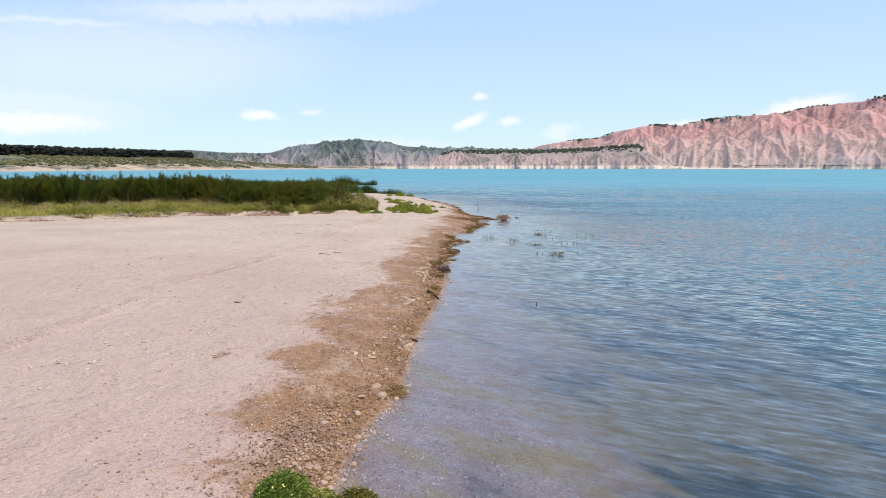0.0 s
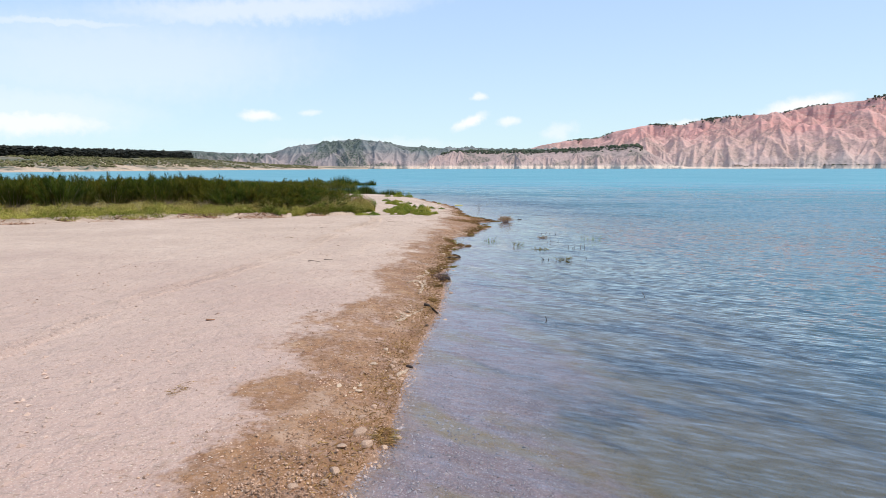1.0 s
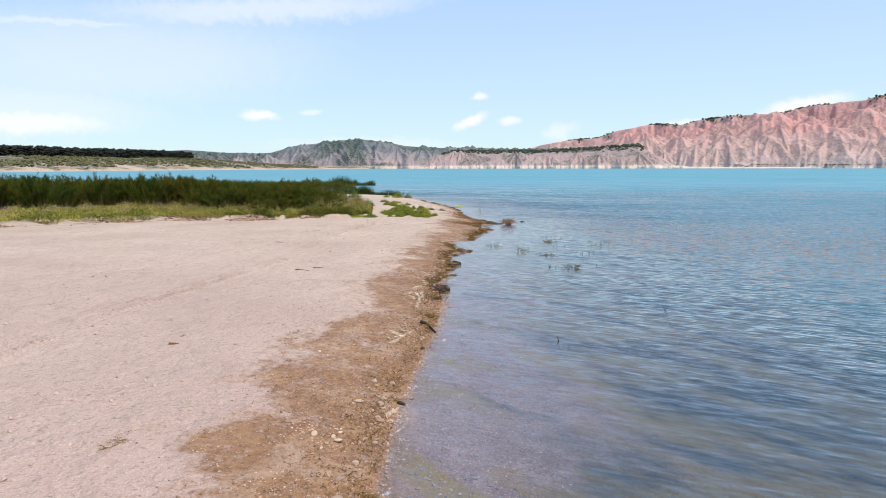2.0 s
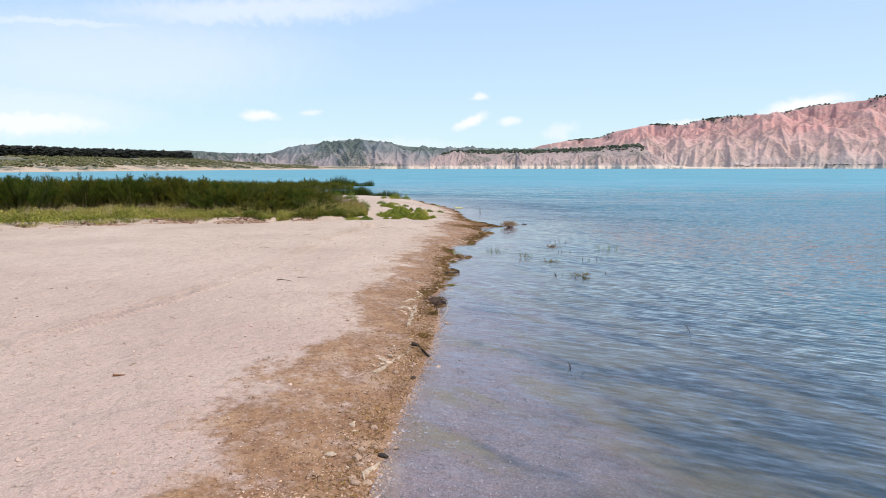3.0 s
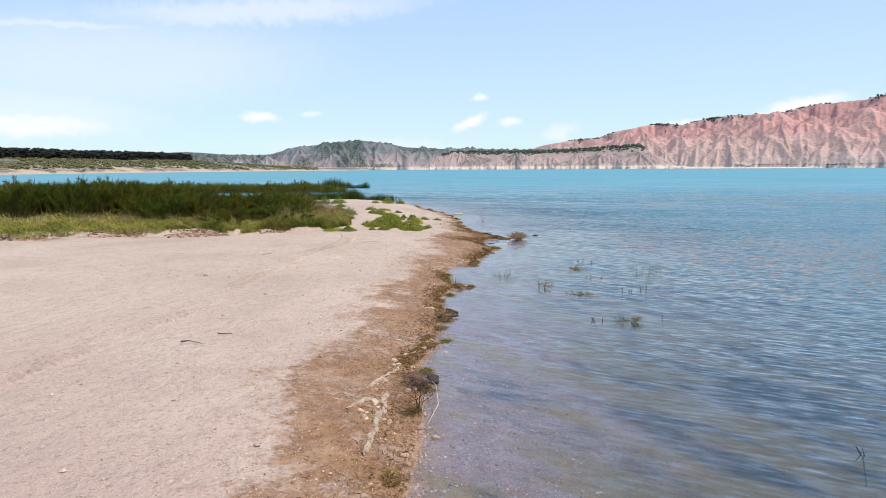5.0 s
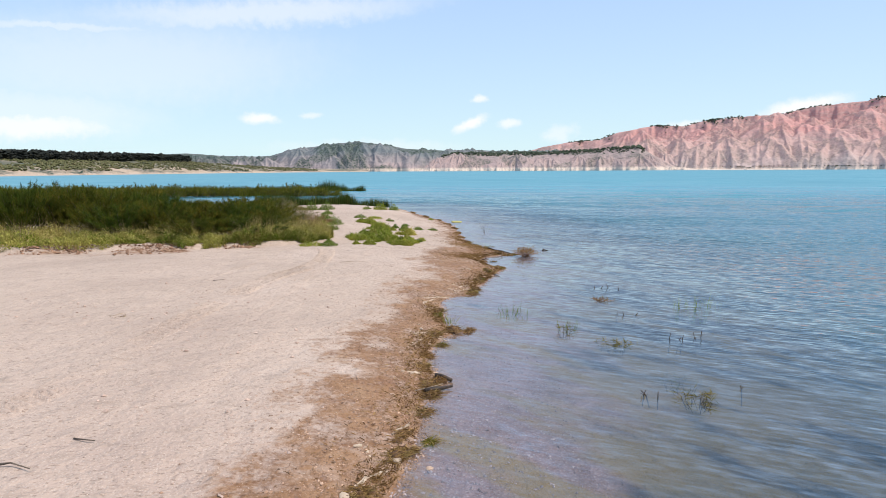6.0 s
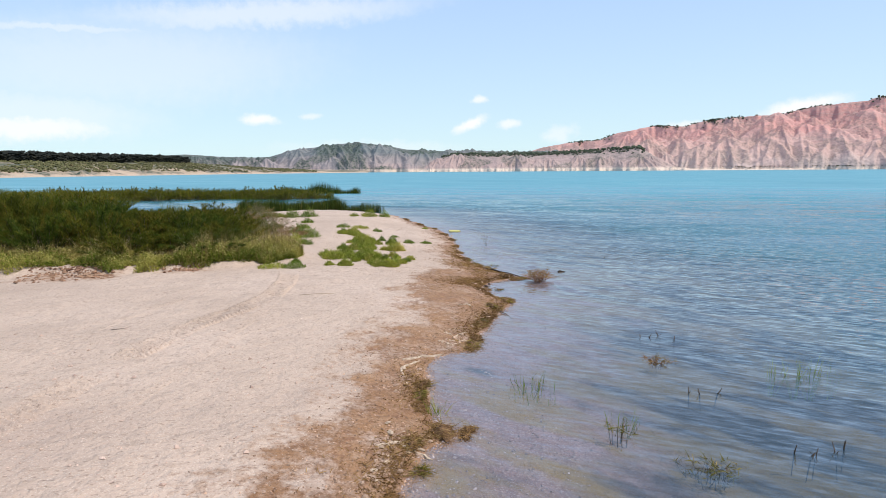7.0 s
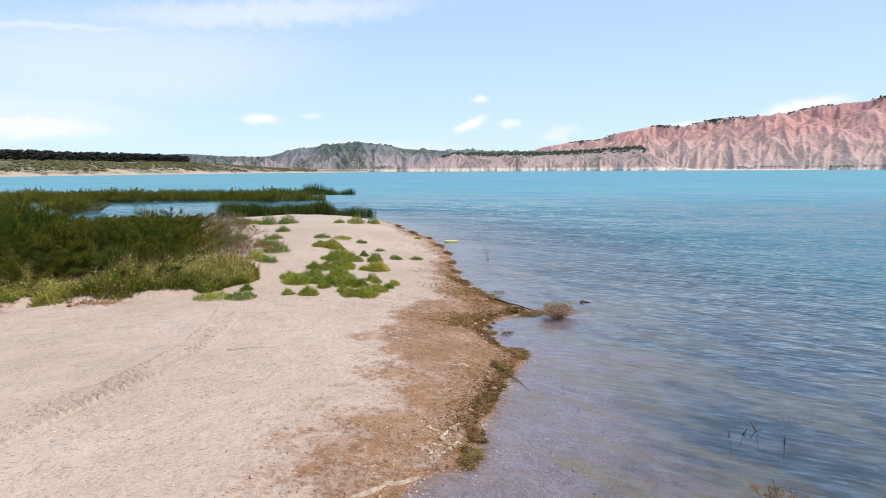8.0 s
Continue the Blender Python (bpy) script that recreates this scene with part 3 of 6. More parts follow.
def stretch_far(a, b, step, far, grow, back):
    """Grid lines for the water: even from a to b, slowly wider to far, then quickly to the horizon."""
    fwd, s, v = [], step, b
    while v < 4600:
        s *= grow if v < far else 1.07
        v += s
        fwd.append(v)
    rear, s, v = [], step, a
    while v > -4600:
        s *= back
        v -= s
        rear.append(v)
    return np.array(rear[::-1] + list(np.arange(a, b, step)) + [b] + fwd)


def mesh_object(name, verts, faces, material, parent=None, smooth_faces=True):
    me = bpy.data.meshes.new(name)
    me.from_pydata(verts.tolist() if hasattr(verts, "tolist") else verts, [], faces.tolist() if hasattr(faces, "tolist") else faces)
    me.materials.append(material)
    if smooth_faces:
        me.polygons.foreach_set("use_smooth", np.ones(len(me.polygons), bool))
    ob = new(name, me)
    ob.parent = parent
    return ob


def grid_faces(nu, nv):
    i = np.arange((nu - 1) * (nv - 1))
    a = (i // (nv - 1)) * nv + i % (nv - 1)
    return np.stack([a, a + nv, a + nv + 1, a + 1], 1)


def float_attribute(ob, name, values):
    ob.data.attributes.new(name, "FLOAT", "POINT").data.foreach_set("value", np.asarray(values, np.float32).ravel())


def build_ground():
    xs, ys = stretch(-8.0, 4.5, 0.10, 4600), stretch(4.0, 34.0, 0.11, 4600)
    gx, gy = [a.ravel() for a in np.meshgrid(xs, ys, indexing="ij")]
    d = shore_distance(gx, gy)
    gz = ground_z(gx, gy, d)
    faces = grid_faces(len(xs), len(ys))
    ground = mesh_object("ground", np.stack([gx, gy, gz], 1), faces, M_GROUND)
    edge = np.interp(gy, DAMP_Y, DAMP_W) * (0.72 + 0.55 * fbm(gx * 0.9, gy * 0.9, 31, 4)) + (fbm(gx * 3.5, gy * 3.5, 41, 5, 0.65) - 0.5) * 0.9
    damp = smooth(0.24, -0.24, d - edge) * (0.85 + 0.15 * smooth(0.35, 0.6, fbm(gx * 1.1, gy * 2.2, 51, 4)))
    damp = np.maximum(damp, 0.42 * smooth(0.9, 0.0, d - edge) * (0.5 + fbm(gx * 1.7, gy * 1.7, 57, 4)))
    # drier gravelly islands inside the damp strip
    damp = damp * (1 - 0.55 * smooth(0.53, 0.66, fbm(gx * 0.75 + 3, gy * 1.0, 53, 4, 0.6)) * smooth(0.25, 0.8, d) * smooth(12.5, 10.0, gy))
    damp = np.maximum(damp, smooth(0.35, 0.0, d))
    lip = np.exp(-((gy - herb_front(gx) + 0.45) / 0.6) ** 2) * smooth(-5.5, -8.0, gx) * smooth(0.22, 0.48, fbm(gx * 1.1, gy * 1.6, 58, 4))
    damp = np.maximum(damp, 0.7 * lip)
    float_attribute(ground, "damp", damp)
    float_attribute(ground, "lake", smooth(0.02, -0.35, d))
    tagged(ground, "pale pinkish sand and gravel beach with a damp brown rim", "beach", kind="structure")
    return ground


def wave_z(x, y, depth, step):
    """Wind waves: trains of sharp-crested ripples round one heading, dropped where the mesh is too coarse for them."""
    rng = np.random.default_rng(77)
    z = np.zeros_like(x)
    gust = 0.3 + 1.3 * fbm(x * 0.22 + 0.1 * y, y * 0.3, 90, 3)
    for k in range(34):
        length = 0.22 * 1.085 ** k
        heading = radians(64) + rng.normal(0, 0.28)
        phase = 2 * np.pi / length * (x * math.cos(heading) + y * math.sin(heading)) + rng.uniform(0, 6.283)
        phase = phase + 2.2 * fbm(x * 0.5 / length + k, y * 0.5 / length, 200 + k, 2)
        slope = 0.016 if length < 0.4 else 0.006 if length < 1.0 else 0.002
        z += slope * length / 6.283 * (np.exp(1.9 * np.sin(phase)) / 2.6 - 0.83) * smooth(0.5, 0.28, step / length)
    return z * gust * (0.2 + 0.8 * smooth(0.0, 0.5, depth)) * smooth(95, 30, np.hypot(x, y - 10))


def build_water():
    xs, ys = stretch_far(-2.0, 7.0, 0.085, 60, 1.022, 1.05), stretch_far(4.5, 34.0, 0.06, 170, 1.014, 1.3)
    gx, gy = np.meshgrid(xs, ys, indexing="ij")
    d = shore_distance(gx.ravel(), gy.ravel())
    depth = np.maximum(-ground_z(gx.ravel(), gy.ravel(), d), 0.0)
    step = np.maximum(np.gradient(xs)[:, None] * 0.38 + 0 * gy, np.gradient(ys)[None, :] + 0 * gx).ravel()
    z = wave_z(gx.ravel(), gy.ravel(), depth, step)
    faces = grid_faces(len(xs), len(ys))
    keep = (d[faces] < 0.6).any(1)
    used = np.unique(faces[keep])
    index = np.full(gx.size, -1)
    index[used] = np.arange(len(used))
    verts = np.stack([gx.ravel(), gy.ravel(), z], 1)[used]
    water = mesh_object("water", verts, index[faces[keep]], M_WATER)
    float_attribute(water, "depth", depth[used])
    float_attribute(water, "water_distance", (smooth(14, 150, np.hypot(gx, gy - 10)).ravel() ** 0.7)[used])
    tagged(water, "turquoise lake water, rippled, clear over the shallows", "lake", kind="structure")


build_ground()
build_water()

# ---- the far shores ----
EYE0 = (0.9, 1.8)


def polar(az, dist):
    a = np.radians(az)
    return EYE0[0] + dist * np.sin(a), EYE0[1] + dist * np.cos(a)


def ridged(x, y, seed, octaves=5):
    total, amp, norm = 0.0, 1.0, 0.0
    for k in range(octaves):
        n = 1 - np.abs(2 * vnoise(x * 2 ** k, y * 2 ** k, seed + k) - 1)
        total, norm, amp = total + amp * n * n, norm + amp, amp * 0.55
    return total / norm


def hill_range(name, label, material, table, near, deep, az0, az1, cols, rows, rough, gully, seed, shelf=0.0, cones=200):
    """A range of eroded hills: table gives azimuth and the slope (per mille) under which its crest is seen, near the distance
    of its foot along the azimuth, deep how far behind the foot the crest stands."""
    az = np.linspace(az0, az1, cols)
    slope = np.interp(az, [a for a, _ in table], [s for _, s in table]) / 1000
    foot = np.interp(az, [a for a, _ in near], [s for _, s in near])
    v = np.concatenate([np.linspace(0, 1, rows), [1.08, 1.2, 1.5]])
    A, V = np.meshgrid(az, v, indexing="ij")
    F = foot[:, None] * np.ones_like(V)
    wig = (fbm(A * 0.9, A * 0 + 3.3, seed + 40, 4) - 0.5) * 90
    D = F + wig * (1 - V) * 0.6 + deep * V
    x, y = polar(A, D)
    crest = slope[:, None] * (F + deep) + 2.3
    rise = np.where(V <= 1, V ** 0.8, 1 - (V - 1) * 0.6)
    if shelf:
        rise = np.where(V <= 1, 0.74 * np.clip(V / 0.86, 0, 1) ** 1.1 + 0.26 * smooth(0.80, 0.90, V + 0.10 * (fbm(A * 1.1, V, seed + 2, 3) - 0.5)), rise)
    z = crest * np.minimum(rise, 1.0)
    # buttresses: cones with ribbed flanks, their noses towards the lake
    rng = np.random.default_rng(seed)
    for k in range(cones):
        ca, cv = rng.uniform(az0, az1), rng.uniform(0.04, 0.93) ** 1.15
        i = int((ca - az0) / (az1 - az0) * (cols - 1))
        c0, d0 = crest[i, 0], F[i, 0]
        base = float(np.interp(cv, v, z[i]))
        h = base + c0 * rough * rng.uniform(0.35, 1.0) * min(1.0, (1.02 - cv) * 3) * (1.7 if cv < 0.35 else 1.0)
        h = min(h, c0 * 0.99, 0.52 * cv * deep + 5)
        dx = (az - ca)[:, None] * 0.01745 * d0
        near_cols = np.abs(dx[:, 0]) < 240
        dx = dx[near_cols]
        dv = (V[near_cols] - cv) * deep
        dv = np.where(dv < 0, dv * rng.uniform(0.75, 1.0), dv * 1.2)
        th = np.arctan2(dx, dv)
        r = np.hypot(dx, dv) * (1 + gully * (np.abs(np.sin(th * rng.integers(4, 8) + rng.uniform(0, 6))) - 0.5))
        cone = h - r * rng.uniform(0.55, 0.85)
        z[near_cols] = np.maximum(z[near_cols], np.where(V[near_cols] <= 1.02, cone, 0))
    fade = np.clip(V * 8, 0, 1) * np.clip((1.03 - V) * 8, 0, 1)
    z = z + crest * fade * (0.10 * (ridged(x * 0.016, y * 0.016, seed + 8, 4) - 0.5) + 0.03 * (fbm(x * 0.08, y * 0.08, seed + 60, 3) - 0.5))
    z = np.minimum(z, V * deep * 0.85 + 1.0)
    top = np.max(np.where(V <= 1.0, z, 0), axis=1, keepdims=True)
    z = z * np.minimum(1.0, crest / np.maximum(top, 1e-6))
    z = np.where(V < 0.012, -3, z + 0.6)
    ob = mesh_object(name, np.stack([x.ravel(), y.ravel(), z.ravel()], 1), grid_faces(cols, len(v)), material, None, True)
    return tagged(ob, label, "hills", kind="structure"), (az, v, x, y, z)


RIDGE = [(-60, 15), (-45, 18), (-40.5, 18), (-33, 21), (-27.7, 26), (-24.6, 22.3), (-21.8, 21.8), (-20.9, 22.7), (-18.9, 33.1), (-17, 36.8), (-15, 42.1),
         (-13.1, 44), (-10.6, 38.2), (-9.1, 33), (-6, 30.4), (-3.5, 31.2), (-1.5, 29.4), (0, 28.5), (3, 29), (8, 29), (20, 27), (40, 25)]
RED_RIDGE = [(-9, 1), (-6, 6), (-2, 18), (1.5, 27), (3, 34.3), (4.95, 40.1), (7.84, 43.8), (9.24, 52.8), (12, 61.9), (14.7, 60), (15.6, 65.3), (18.5, 70.2),
             (21.8, 72), (23.7, 79.7), (26.2, 84.1), (28.6, 88), (33, 94), (40, 84), (55, 60), (75, 40)]
FRONT = [(-8, 1), (-6.6, 18), (-5, 26), (-3, 26.5), (-1.5, 25.5), (3, 26), (7.4, 29.8), (11.1, 33.5), (12.2, 20), (14, 5), (16, 1), (30, 1)]

grey_hills, GREY = hill_range("grey_hills", "distant grey-green eroded hills with pale cliffs at the waterline", M_GREY, RIDGE,
           [(-60, 2300), (-27, 2200), (-20, 1900), (-12, 1650), (0, 1550), (40, 2100)], 300, -48, 14, 1100, 80, 0.55, 0.3, 101, 0.0, 330)
red_hills, RED = hill_range("red_badlands", "bare red and pink badland cliffs, deeply gullied", M_RED, RED_RIDGE,
           [(-9, 1620), (5, 1560), (15, 1450), (30, 1360), (75, 1300)], 400, -8, 75, 1600, 110, 0.22, 0.24, 211, 1.0, 560)
front_hills, TERRACE = hill_range("front_hills", "low gullied clay hills under a level terrace", M_CLAY, FRONT,
           [(-8, 1560), (5, 1480), (15, 1400), (30, 1320)], 120, -8, 24, 760, 44, 0.5, 0.38, 307, 0.0, 110)

# low bank on the near side of the bay
bank, (BAZ, BV, BX, BY, BZ) = hill_range("far_bank", "low scrubby bank with a pale sandy shore across the bay", M_BANK,
           [(-75, 16.8), (-40, 16.6), (-33, 15.6), (-29, 15.4), (-26, 12), (-22, 7), (-18, 3.5), (-12.5, 1.5)],
           [(-75, 420), (-42, 470), (-33, 620), (-28, 760), (-22, 1000), (-16, 1300), (-12, 1450)], 200, -75, -12.5, 420, 26, 0.12, 0.1, 401, 0.0, 60)


def crowns(name, label, category, places, size, material, seed, squash=1.0, cone=False, lumps=3):
    """Many small ragged crowns in one mesh: each is a lumpy low ball or cone of loose facets."""
    rng = np.random.default_rng(seed)
    verts, faces = [], []
    for x, y, z in places:
        r = size * rng.uniform(0.65, 1.25)
        for _ in range(lumps):
            h = rng.uniform(0.25, 1.0)
            w = r * ((1.15 - h * 0.85) if cone else rng.uniform(0.45, 0.8)) * (0.55 if lumps < 5 else 0.4)
            cx, cy = x + rng.normal(0, 0.16) * r, y + rng.normal(0, 0.16) * r
            cz = z + r * squash * h
            n0, m = len(verts), 6
            for k in range(m):
                a = 2 * math.pi * k / m + rng.uniform(-0.3, 0.3)
                q = w * rng.uniform(0.7, 1.2)
                verts.append((cx + q * math.cos(a), cy + q * math.sin(a), cz - w * rng.uniform(0.1, 0.7)))
            verts.append((cx, cy, cz + w * rng.uniform(0.2, 0.5)))
            verts.append((cx, cy, cz - w * 1.1))
            for k in range(m):
                faces.append((n0 + k, n0 + (k + 1) % m, n0 + m))
                faces.append((n0 + (k + 1) % m, n0 + k, n0 + m + 1))
        n0 = len(verts)
        verts += [(x - 0.05 * r, y, z - 1), (x + 0.05 * r, y, z - 1), (x, y, z + r * squash * 0.8)]
        faces.append((n0, n0 + 1, n0 + 2))
    return tagged(mesh_object(name, verts, faces, material, None, False), label, category, kind="stuff")


def surface_z(az, dist_v):
    i = int(np.clip(np.interp(az, BAZ, np.arange(len(BAZ))), 0, len(BAZ) - 1))
    j = int(np.clip(np.interp(dist_v, BV, np.arange(len(BV))), 0, len(BV) - 1))
    return BX[i, j], BY[i, j], BZ[i, j]


def far_woods():
    rng = np.random.default_rng(5)
    rows = []
    for k in range(6500):
        az = rng.uniform(-58, -27.4)
        v = rng.uniform(0.90, 1.25)
        x, y, z = surface_z(az, v)
        rows.append((x + rng.uniform(-4, 4), y + rng.uniform(-4, 4), z - 1))
    crowns("pine_wood", "dark dense pine plantation along the far bank", "pine wood", rows, 6.2, M_PINE, 6, 1.35, False, 6)
    rows = []
    for k in range(7000):
        az = rng.uniform(-55, -17)
        x, y, z = surface_z(az, rng.uniform(0.12, 0.98) ** 0.8)
        if float(fbm(np.array([x * 0.02]), np.array([y * 0.02]), 12, 3)[0]) + rng.uniform(-0.1, 0.1) > 0.41:
            rows.append((x + rng.uniform(-6, 6), y + rng.uniform(-6, 6), z - 0.3))
    crowns("bank_scrub", "olive scrub dotted over the far bank", "scrub", rows, 3.2, M_SCRUB, 7, 0.42)

    # trees along the crest of the cliffs and the edge of the terrace
    rows = []
    for source, a0, a1, count, spread in ((RED, 5, 40, 420, 0.06), (TERRACE, -6, 11.5, 900, 0.12)):
        az, v, X, Y, Z = source
        clump = rng.uniform(a0, a1, 26)
        for k in range(count):
            a = rng.choice(clump) + rng.normal(0, 0.5) if source is not TERRACE else rng.uniform(a0, a1)
            i = int(np.clip(np.interp(a, az, np.arange(len(az))), 0, len(az) - 1))
            j = int(np.argmax(Z[i])) - int(abs(rng.normal(0, spread)) * 40)
            j = max(2, j)
            rows.append((X[i, j] + rng.uniform(-3, 3), Y[i, j] + rng.uniform(-3, 3), Z[i, j] - 0.8))
    low = []
    az, v, X, Y, Z = RED
    for k in range(500):
        i = int(np.clip(np.interp(rng.choice((19.5, 22.0, 25.5, 27.0, 30.5)) + rng.normal(0, 0.9), az, np.arange(len(az))), 0, len(az) - 1))
        j = int(rng.integers(1, 3))
        low.append((X[i, j] + rng.uniform(-3, 3), Y[i, j] + rng.uniform(-3, 3), Z[i, j] - 0.4))
    crowns("shore_scrub", "dull green scrub along the foot of the red cliffs", "scrub", low, 2.2, M_SCRUB, 10, 0.3)
    crowns("ridge_trees", "small dark trees along the cliff tops and the terrace", "trees", rows, 5.6, M_RIDGE, 8, 0.75)


far_woods()

# ---- plants ----
def blade_mesh(root, tip, width, bend, rng):
    """Tapered leaves: each runs from its root over a bent middle to its tip."""
    n = len(root)
    along = tip - root
    side = np.cross(along, rng.normal(size=(n, 3)))
    side /= np.linalg.norm(side, axis=1, keepdims=True) + 1e-9
    mid = root + along * 0.55 + bend
    w = np.asarray(width).reshape(-1, 1) * side * 0.5
    v = np.stack([root - w, root + w, mid - w * 0.8, mid + w * 0.8, tip], 1).reshape(-1, 3)
    k = np.arange(n)[:, None] * 5
    quads = (k + [0, 1, 3, 2]).tolist()
    tris = (k + [2, 3, 4]).tolist()
    return v, quads + tris


def spray_mesh(root, tip, width, rng):
    """Fine sprays: one slim triangle each."""
    n = len(root)
    side = np.cross(tip - root, rng.normal(size=(n, 3)))
    side *= (np.asarray(width) * 0.5 / (np.linalg.norm(side, axis=1) + 1e-9))[:, None]
    v = np.stack([root - side, root + side, tip], 1).reshape(-1, 3)
    return v, np.arange(3 * n).reshape(-1, 3)


def shoots(rng, n, cx, cy, spread, z0, height, lean, width, sharp=1.0):
    """Roots, tips and widths for n upright blades round a centre."""
    a, r = rng.uniform(0, 2 * np.pi, n), spread * np.sqrt(rng.uniform(0, 1, n)) ** sharp
    root = np.stack([cx + r * np.cos(a), cy + r * np.sin(a), np.full(n, z0)], 1)
    h = height * rng.uniform(0.55, 1.1, n)
    out = lean * h * rng.uniform(0.2, 1.2, n)
    b = a + rng.normal(0, 0.7, n)
    tip = root + np.stack([out * np.cos(b), out * np.sin(b), h], 1)
    return root, tip, width * rng.uniform(0.6, 1.3, n)


def empty_thing(name, label, category, group="", kind=""):
    return tagged(new(name), label, category, group, kind)


def tamarisk(seed, height=1.6, spread=1.1, sprays=220, fine=1.0, leaf=None):
    """A feathery bush: bent stems from one base, each set with many thin sprays."""
    rng = np.random.default_rng(seed)
    thing = empty_thing("tamarisk_bush", "feathery dark green tamarisk bush in the lakeside thicket", "bush", "tamarisk thicket")
    sv, sf, roots, tips, widths = [], [], [], [], []
    for k in range(46):
        a, r = rng.uniform(0, 6.283), spread * math.sqrt(rng.uniform(0.02, 1))
        h = height * rng.uniform(0.6, 1.05) * (1.05 - 0.35 * (r / spread) ** 2)
        p0 = np.array([0.25 * r * math.cos(a), 0.25 * r * math.sin(a), -0.05])
        p2 = np.array([r * math.cos(a), r * math.sin(a), h])
        p1 = (p0 + p2) / 2 + np.array([0, 0, 0.18 * h]) + rng.normal(0, 0.06, 3)
        q = [p0 * (1 - s) ** 2 + 2 * p1 * s * (1 - s) + p2 * s * s for s in (0, 0.35, 0.7, 1)]
        n0 = len(sv)
        for i, c in enumerate(q):
            w = 0.014 * (1 - 0.28 * i)
            sv += [c + (w, 0, 0), c + (-w * 0.5, w * 0.87, 0), c + (-w * 0.5, -w * 0.87, 0)]
        for i in range(3):
            for j in range(3):
                sf.append((n0 + 3 * i + j, n0 + 3 * i + (j + 1) % 3, n0 + 3 * i + 3 + (j + 1) % 3, n0 + 3 * i + 3 + j))
        m = sprays
        s = rng.uniform(0.12, 1.0, m) ** 0.7
        base = p0 * ((1 - s) ** 2)[:, None] + 2 * p1 * (s * (1 - s))[:, None] + p2 * (s * s)[:, None]
        d = rng.normal(0, 1, (m, 3)) * (0.8, 0.8, 0.5) + (p2 - p0) / np.linalg.norm(p2 - p0) * 0.9 + (0, 0, 0.55)
        d /= np.linalg.norm(d, axis=1, keepdims=True)
        roots.append(base + rng.normal(0, 0.03, (m, 3)))
        tips.append(base + d * rng.uniform(0.08, 0.24, m)[:, None])
        widths.append(rng.uniform(0.007, 0.013, m) * fine)
    mesh_object("branchwork", [tuple(v) for v in sv], sf, M_BARK, thing)
    root, tip = np.vstack(roots), np.vstack(tips)
    v, f = spray_mesh(root, tip, np.concatenate(widths), rng)
    mesh_object("foliage", v, f, leaf or M_TAMARISK, thing, False)
    return thing


def thicket():
    kinds = [tamarisk(70 + k, 1.55, 1.15) for k in range(4)]
    plain = [tamarisk(80 + k, 1.55, 1.25, 60, 2.6) for k in range(3)]
    stock = {True: [], False: []}
    rng = np.random.default_rng(9)
    spots = []
    tries = 0
    while len(spots) < 280 and tries < 26000:
        tries += 1
        x, y = -7.2 - 40 * rng.uniform(0, 1) ** 1.4, rng.uniform(19, 50.5)
        back = y - float(herb_front(x))
        limit = float(np.interp(x, [-60, -24, -16, -12, -9, -7.5, -6.2], [50, 48.5, 46.5, 41.0, 35.4, 32.8, 30.6]))
        # a clearing opens on the ponds
        clearing = y > 45.5 and x > -30
        if back < float(np.interp(x, [-19, -15, -12.5, -10.5, -8], [5.2, 4.6, 2.7, 1.4, 1.0])) or y > limit or clearing:
            continue
        gap = 0.8 if back < 7 else 1.35
        if any((x - u) ** 2 + (y - w) ** 2 < gap * gap for u, w, _ in spots):
            continue
        spots.append((x, y, back))
    for k, (x, y, back) in enumerate(spots):
        tall = rng.uniform(0.8, 1.1) * float(np.interp(x, [-16, -12.5, -9.5, -6.5], [0.98, 0.84, 0.66, 0.5]))
        tall *= float(np.interp(back, [1.2, 3, 9, 16], [0.8, 1.0, 1.0, 0.92]))
        if x > -29:
            # the bushes get lower towards the ponds
            off = abs(math.degrees(math.atan2(x, y - 15.7)) + 30.0)
            tall = min(tall, (0.13 + 0.041 * (47.5 - y)) * float(np.interp(off, [3.6, 6.0], [0.9, 1.7])))
        m = pose(x, y, height_at(x, y), 0, 0, rng.uniform(0, 360)) @ Matrix.Diagonal((1.1, 1.1, tall, 1))
        close = back < 7 and x > -24
        first = kinds if close else plain
        done = stock[close]
        if len(done) < len(first):
            first[len(done)].matrix_basis = m
        else:
            copy_thing(first[len(done) % len(first)], m).matrix_basis = m
        done.append(k)


def pond_bushes():
    """Yellower bushes in the shallows behind the ponds."""
    rng = np.random.default_rng(19)
    first = [tamarisk(90 + k, 1.5, 1.3, 60, 2.4, M_YTAMARISK) for k in range(3)]
    for ob in first:
        tagged(ob, "yellow-green tamarisk bush standing in the shallows behind the ponds", "bush", "bushes behind the ponds")
    count = 0
    for x0, y0, x1, y1, half, n in ((-85, 68, -30, 70, 3.0, 46), (-44, 72, -17.5, 72, 1.6, 30), (-28.6, 57, -26.8, 56.6, 0.6, 4)):
        for k in range(n):
            u = (k + rng.uniform(0, 1)) / n
            x, y = x0 + (x1 - x0) * u, y0 + (y1 - y0) * u + rng.uniform(-half, half)
            m = pose(x, y, max(height_at(x, y), -0.15), 0, 0, rng.uniform(0, 360)) @ Matrix.Diagonal((1.15, 1.15, rng.uniform(0.6, 0.92), 1))
            if count < 3:
                first[count].matrix_basis = m
            else:
                copy_thing(first[count % 3], m).matrix_basis = m
            count += 1


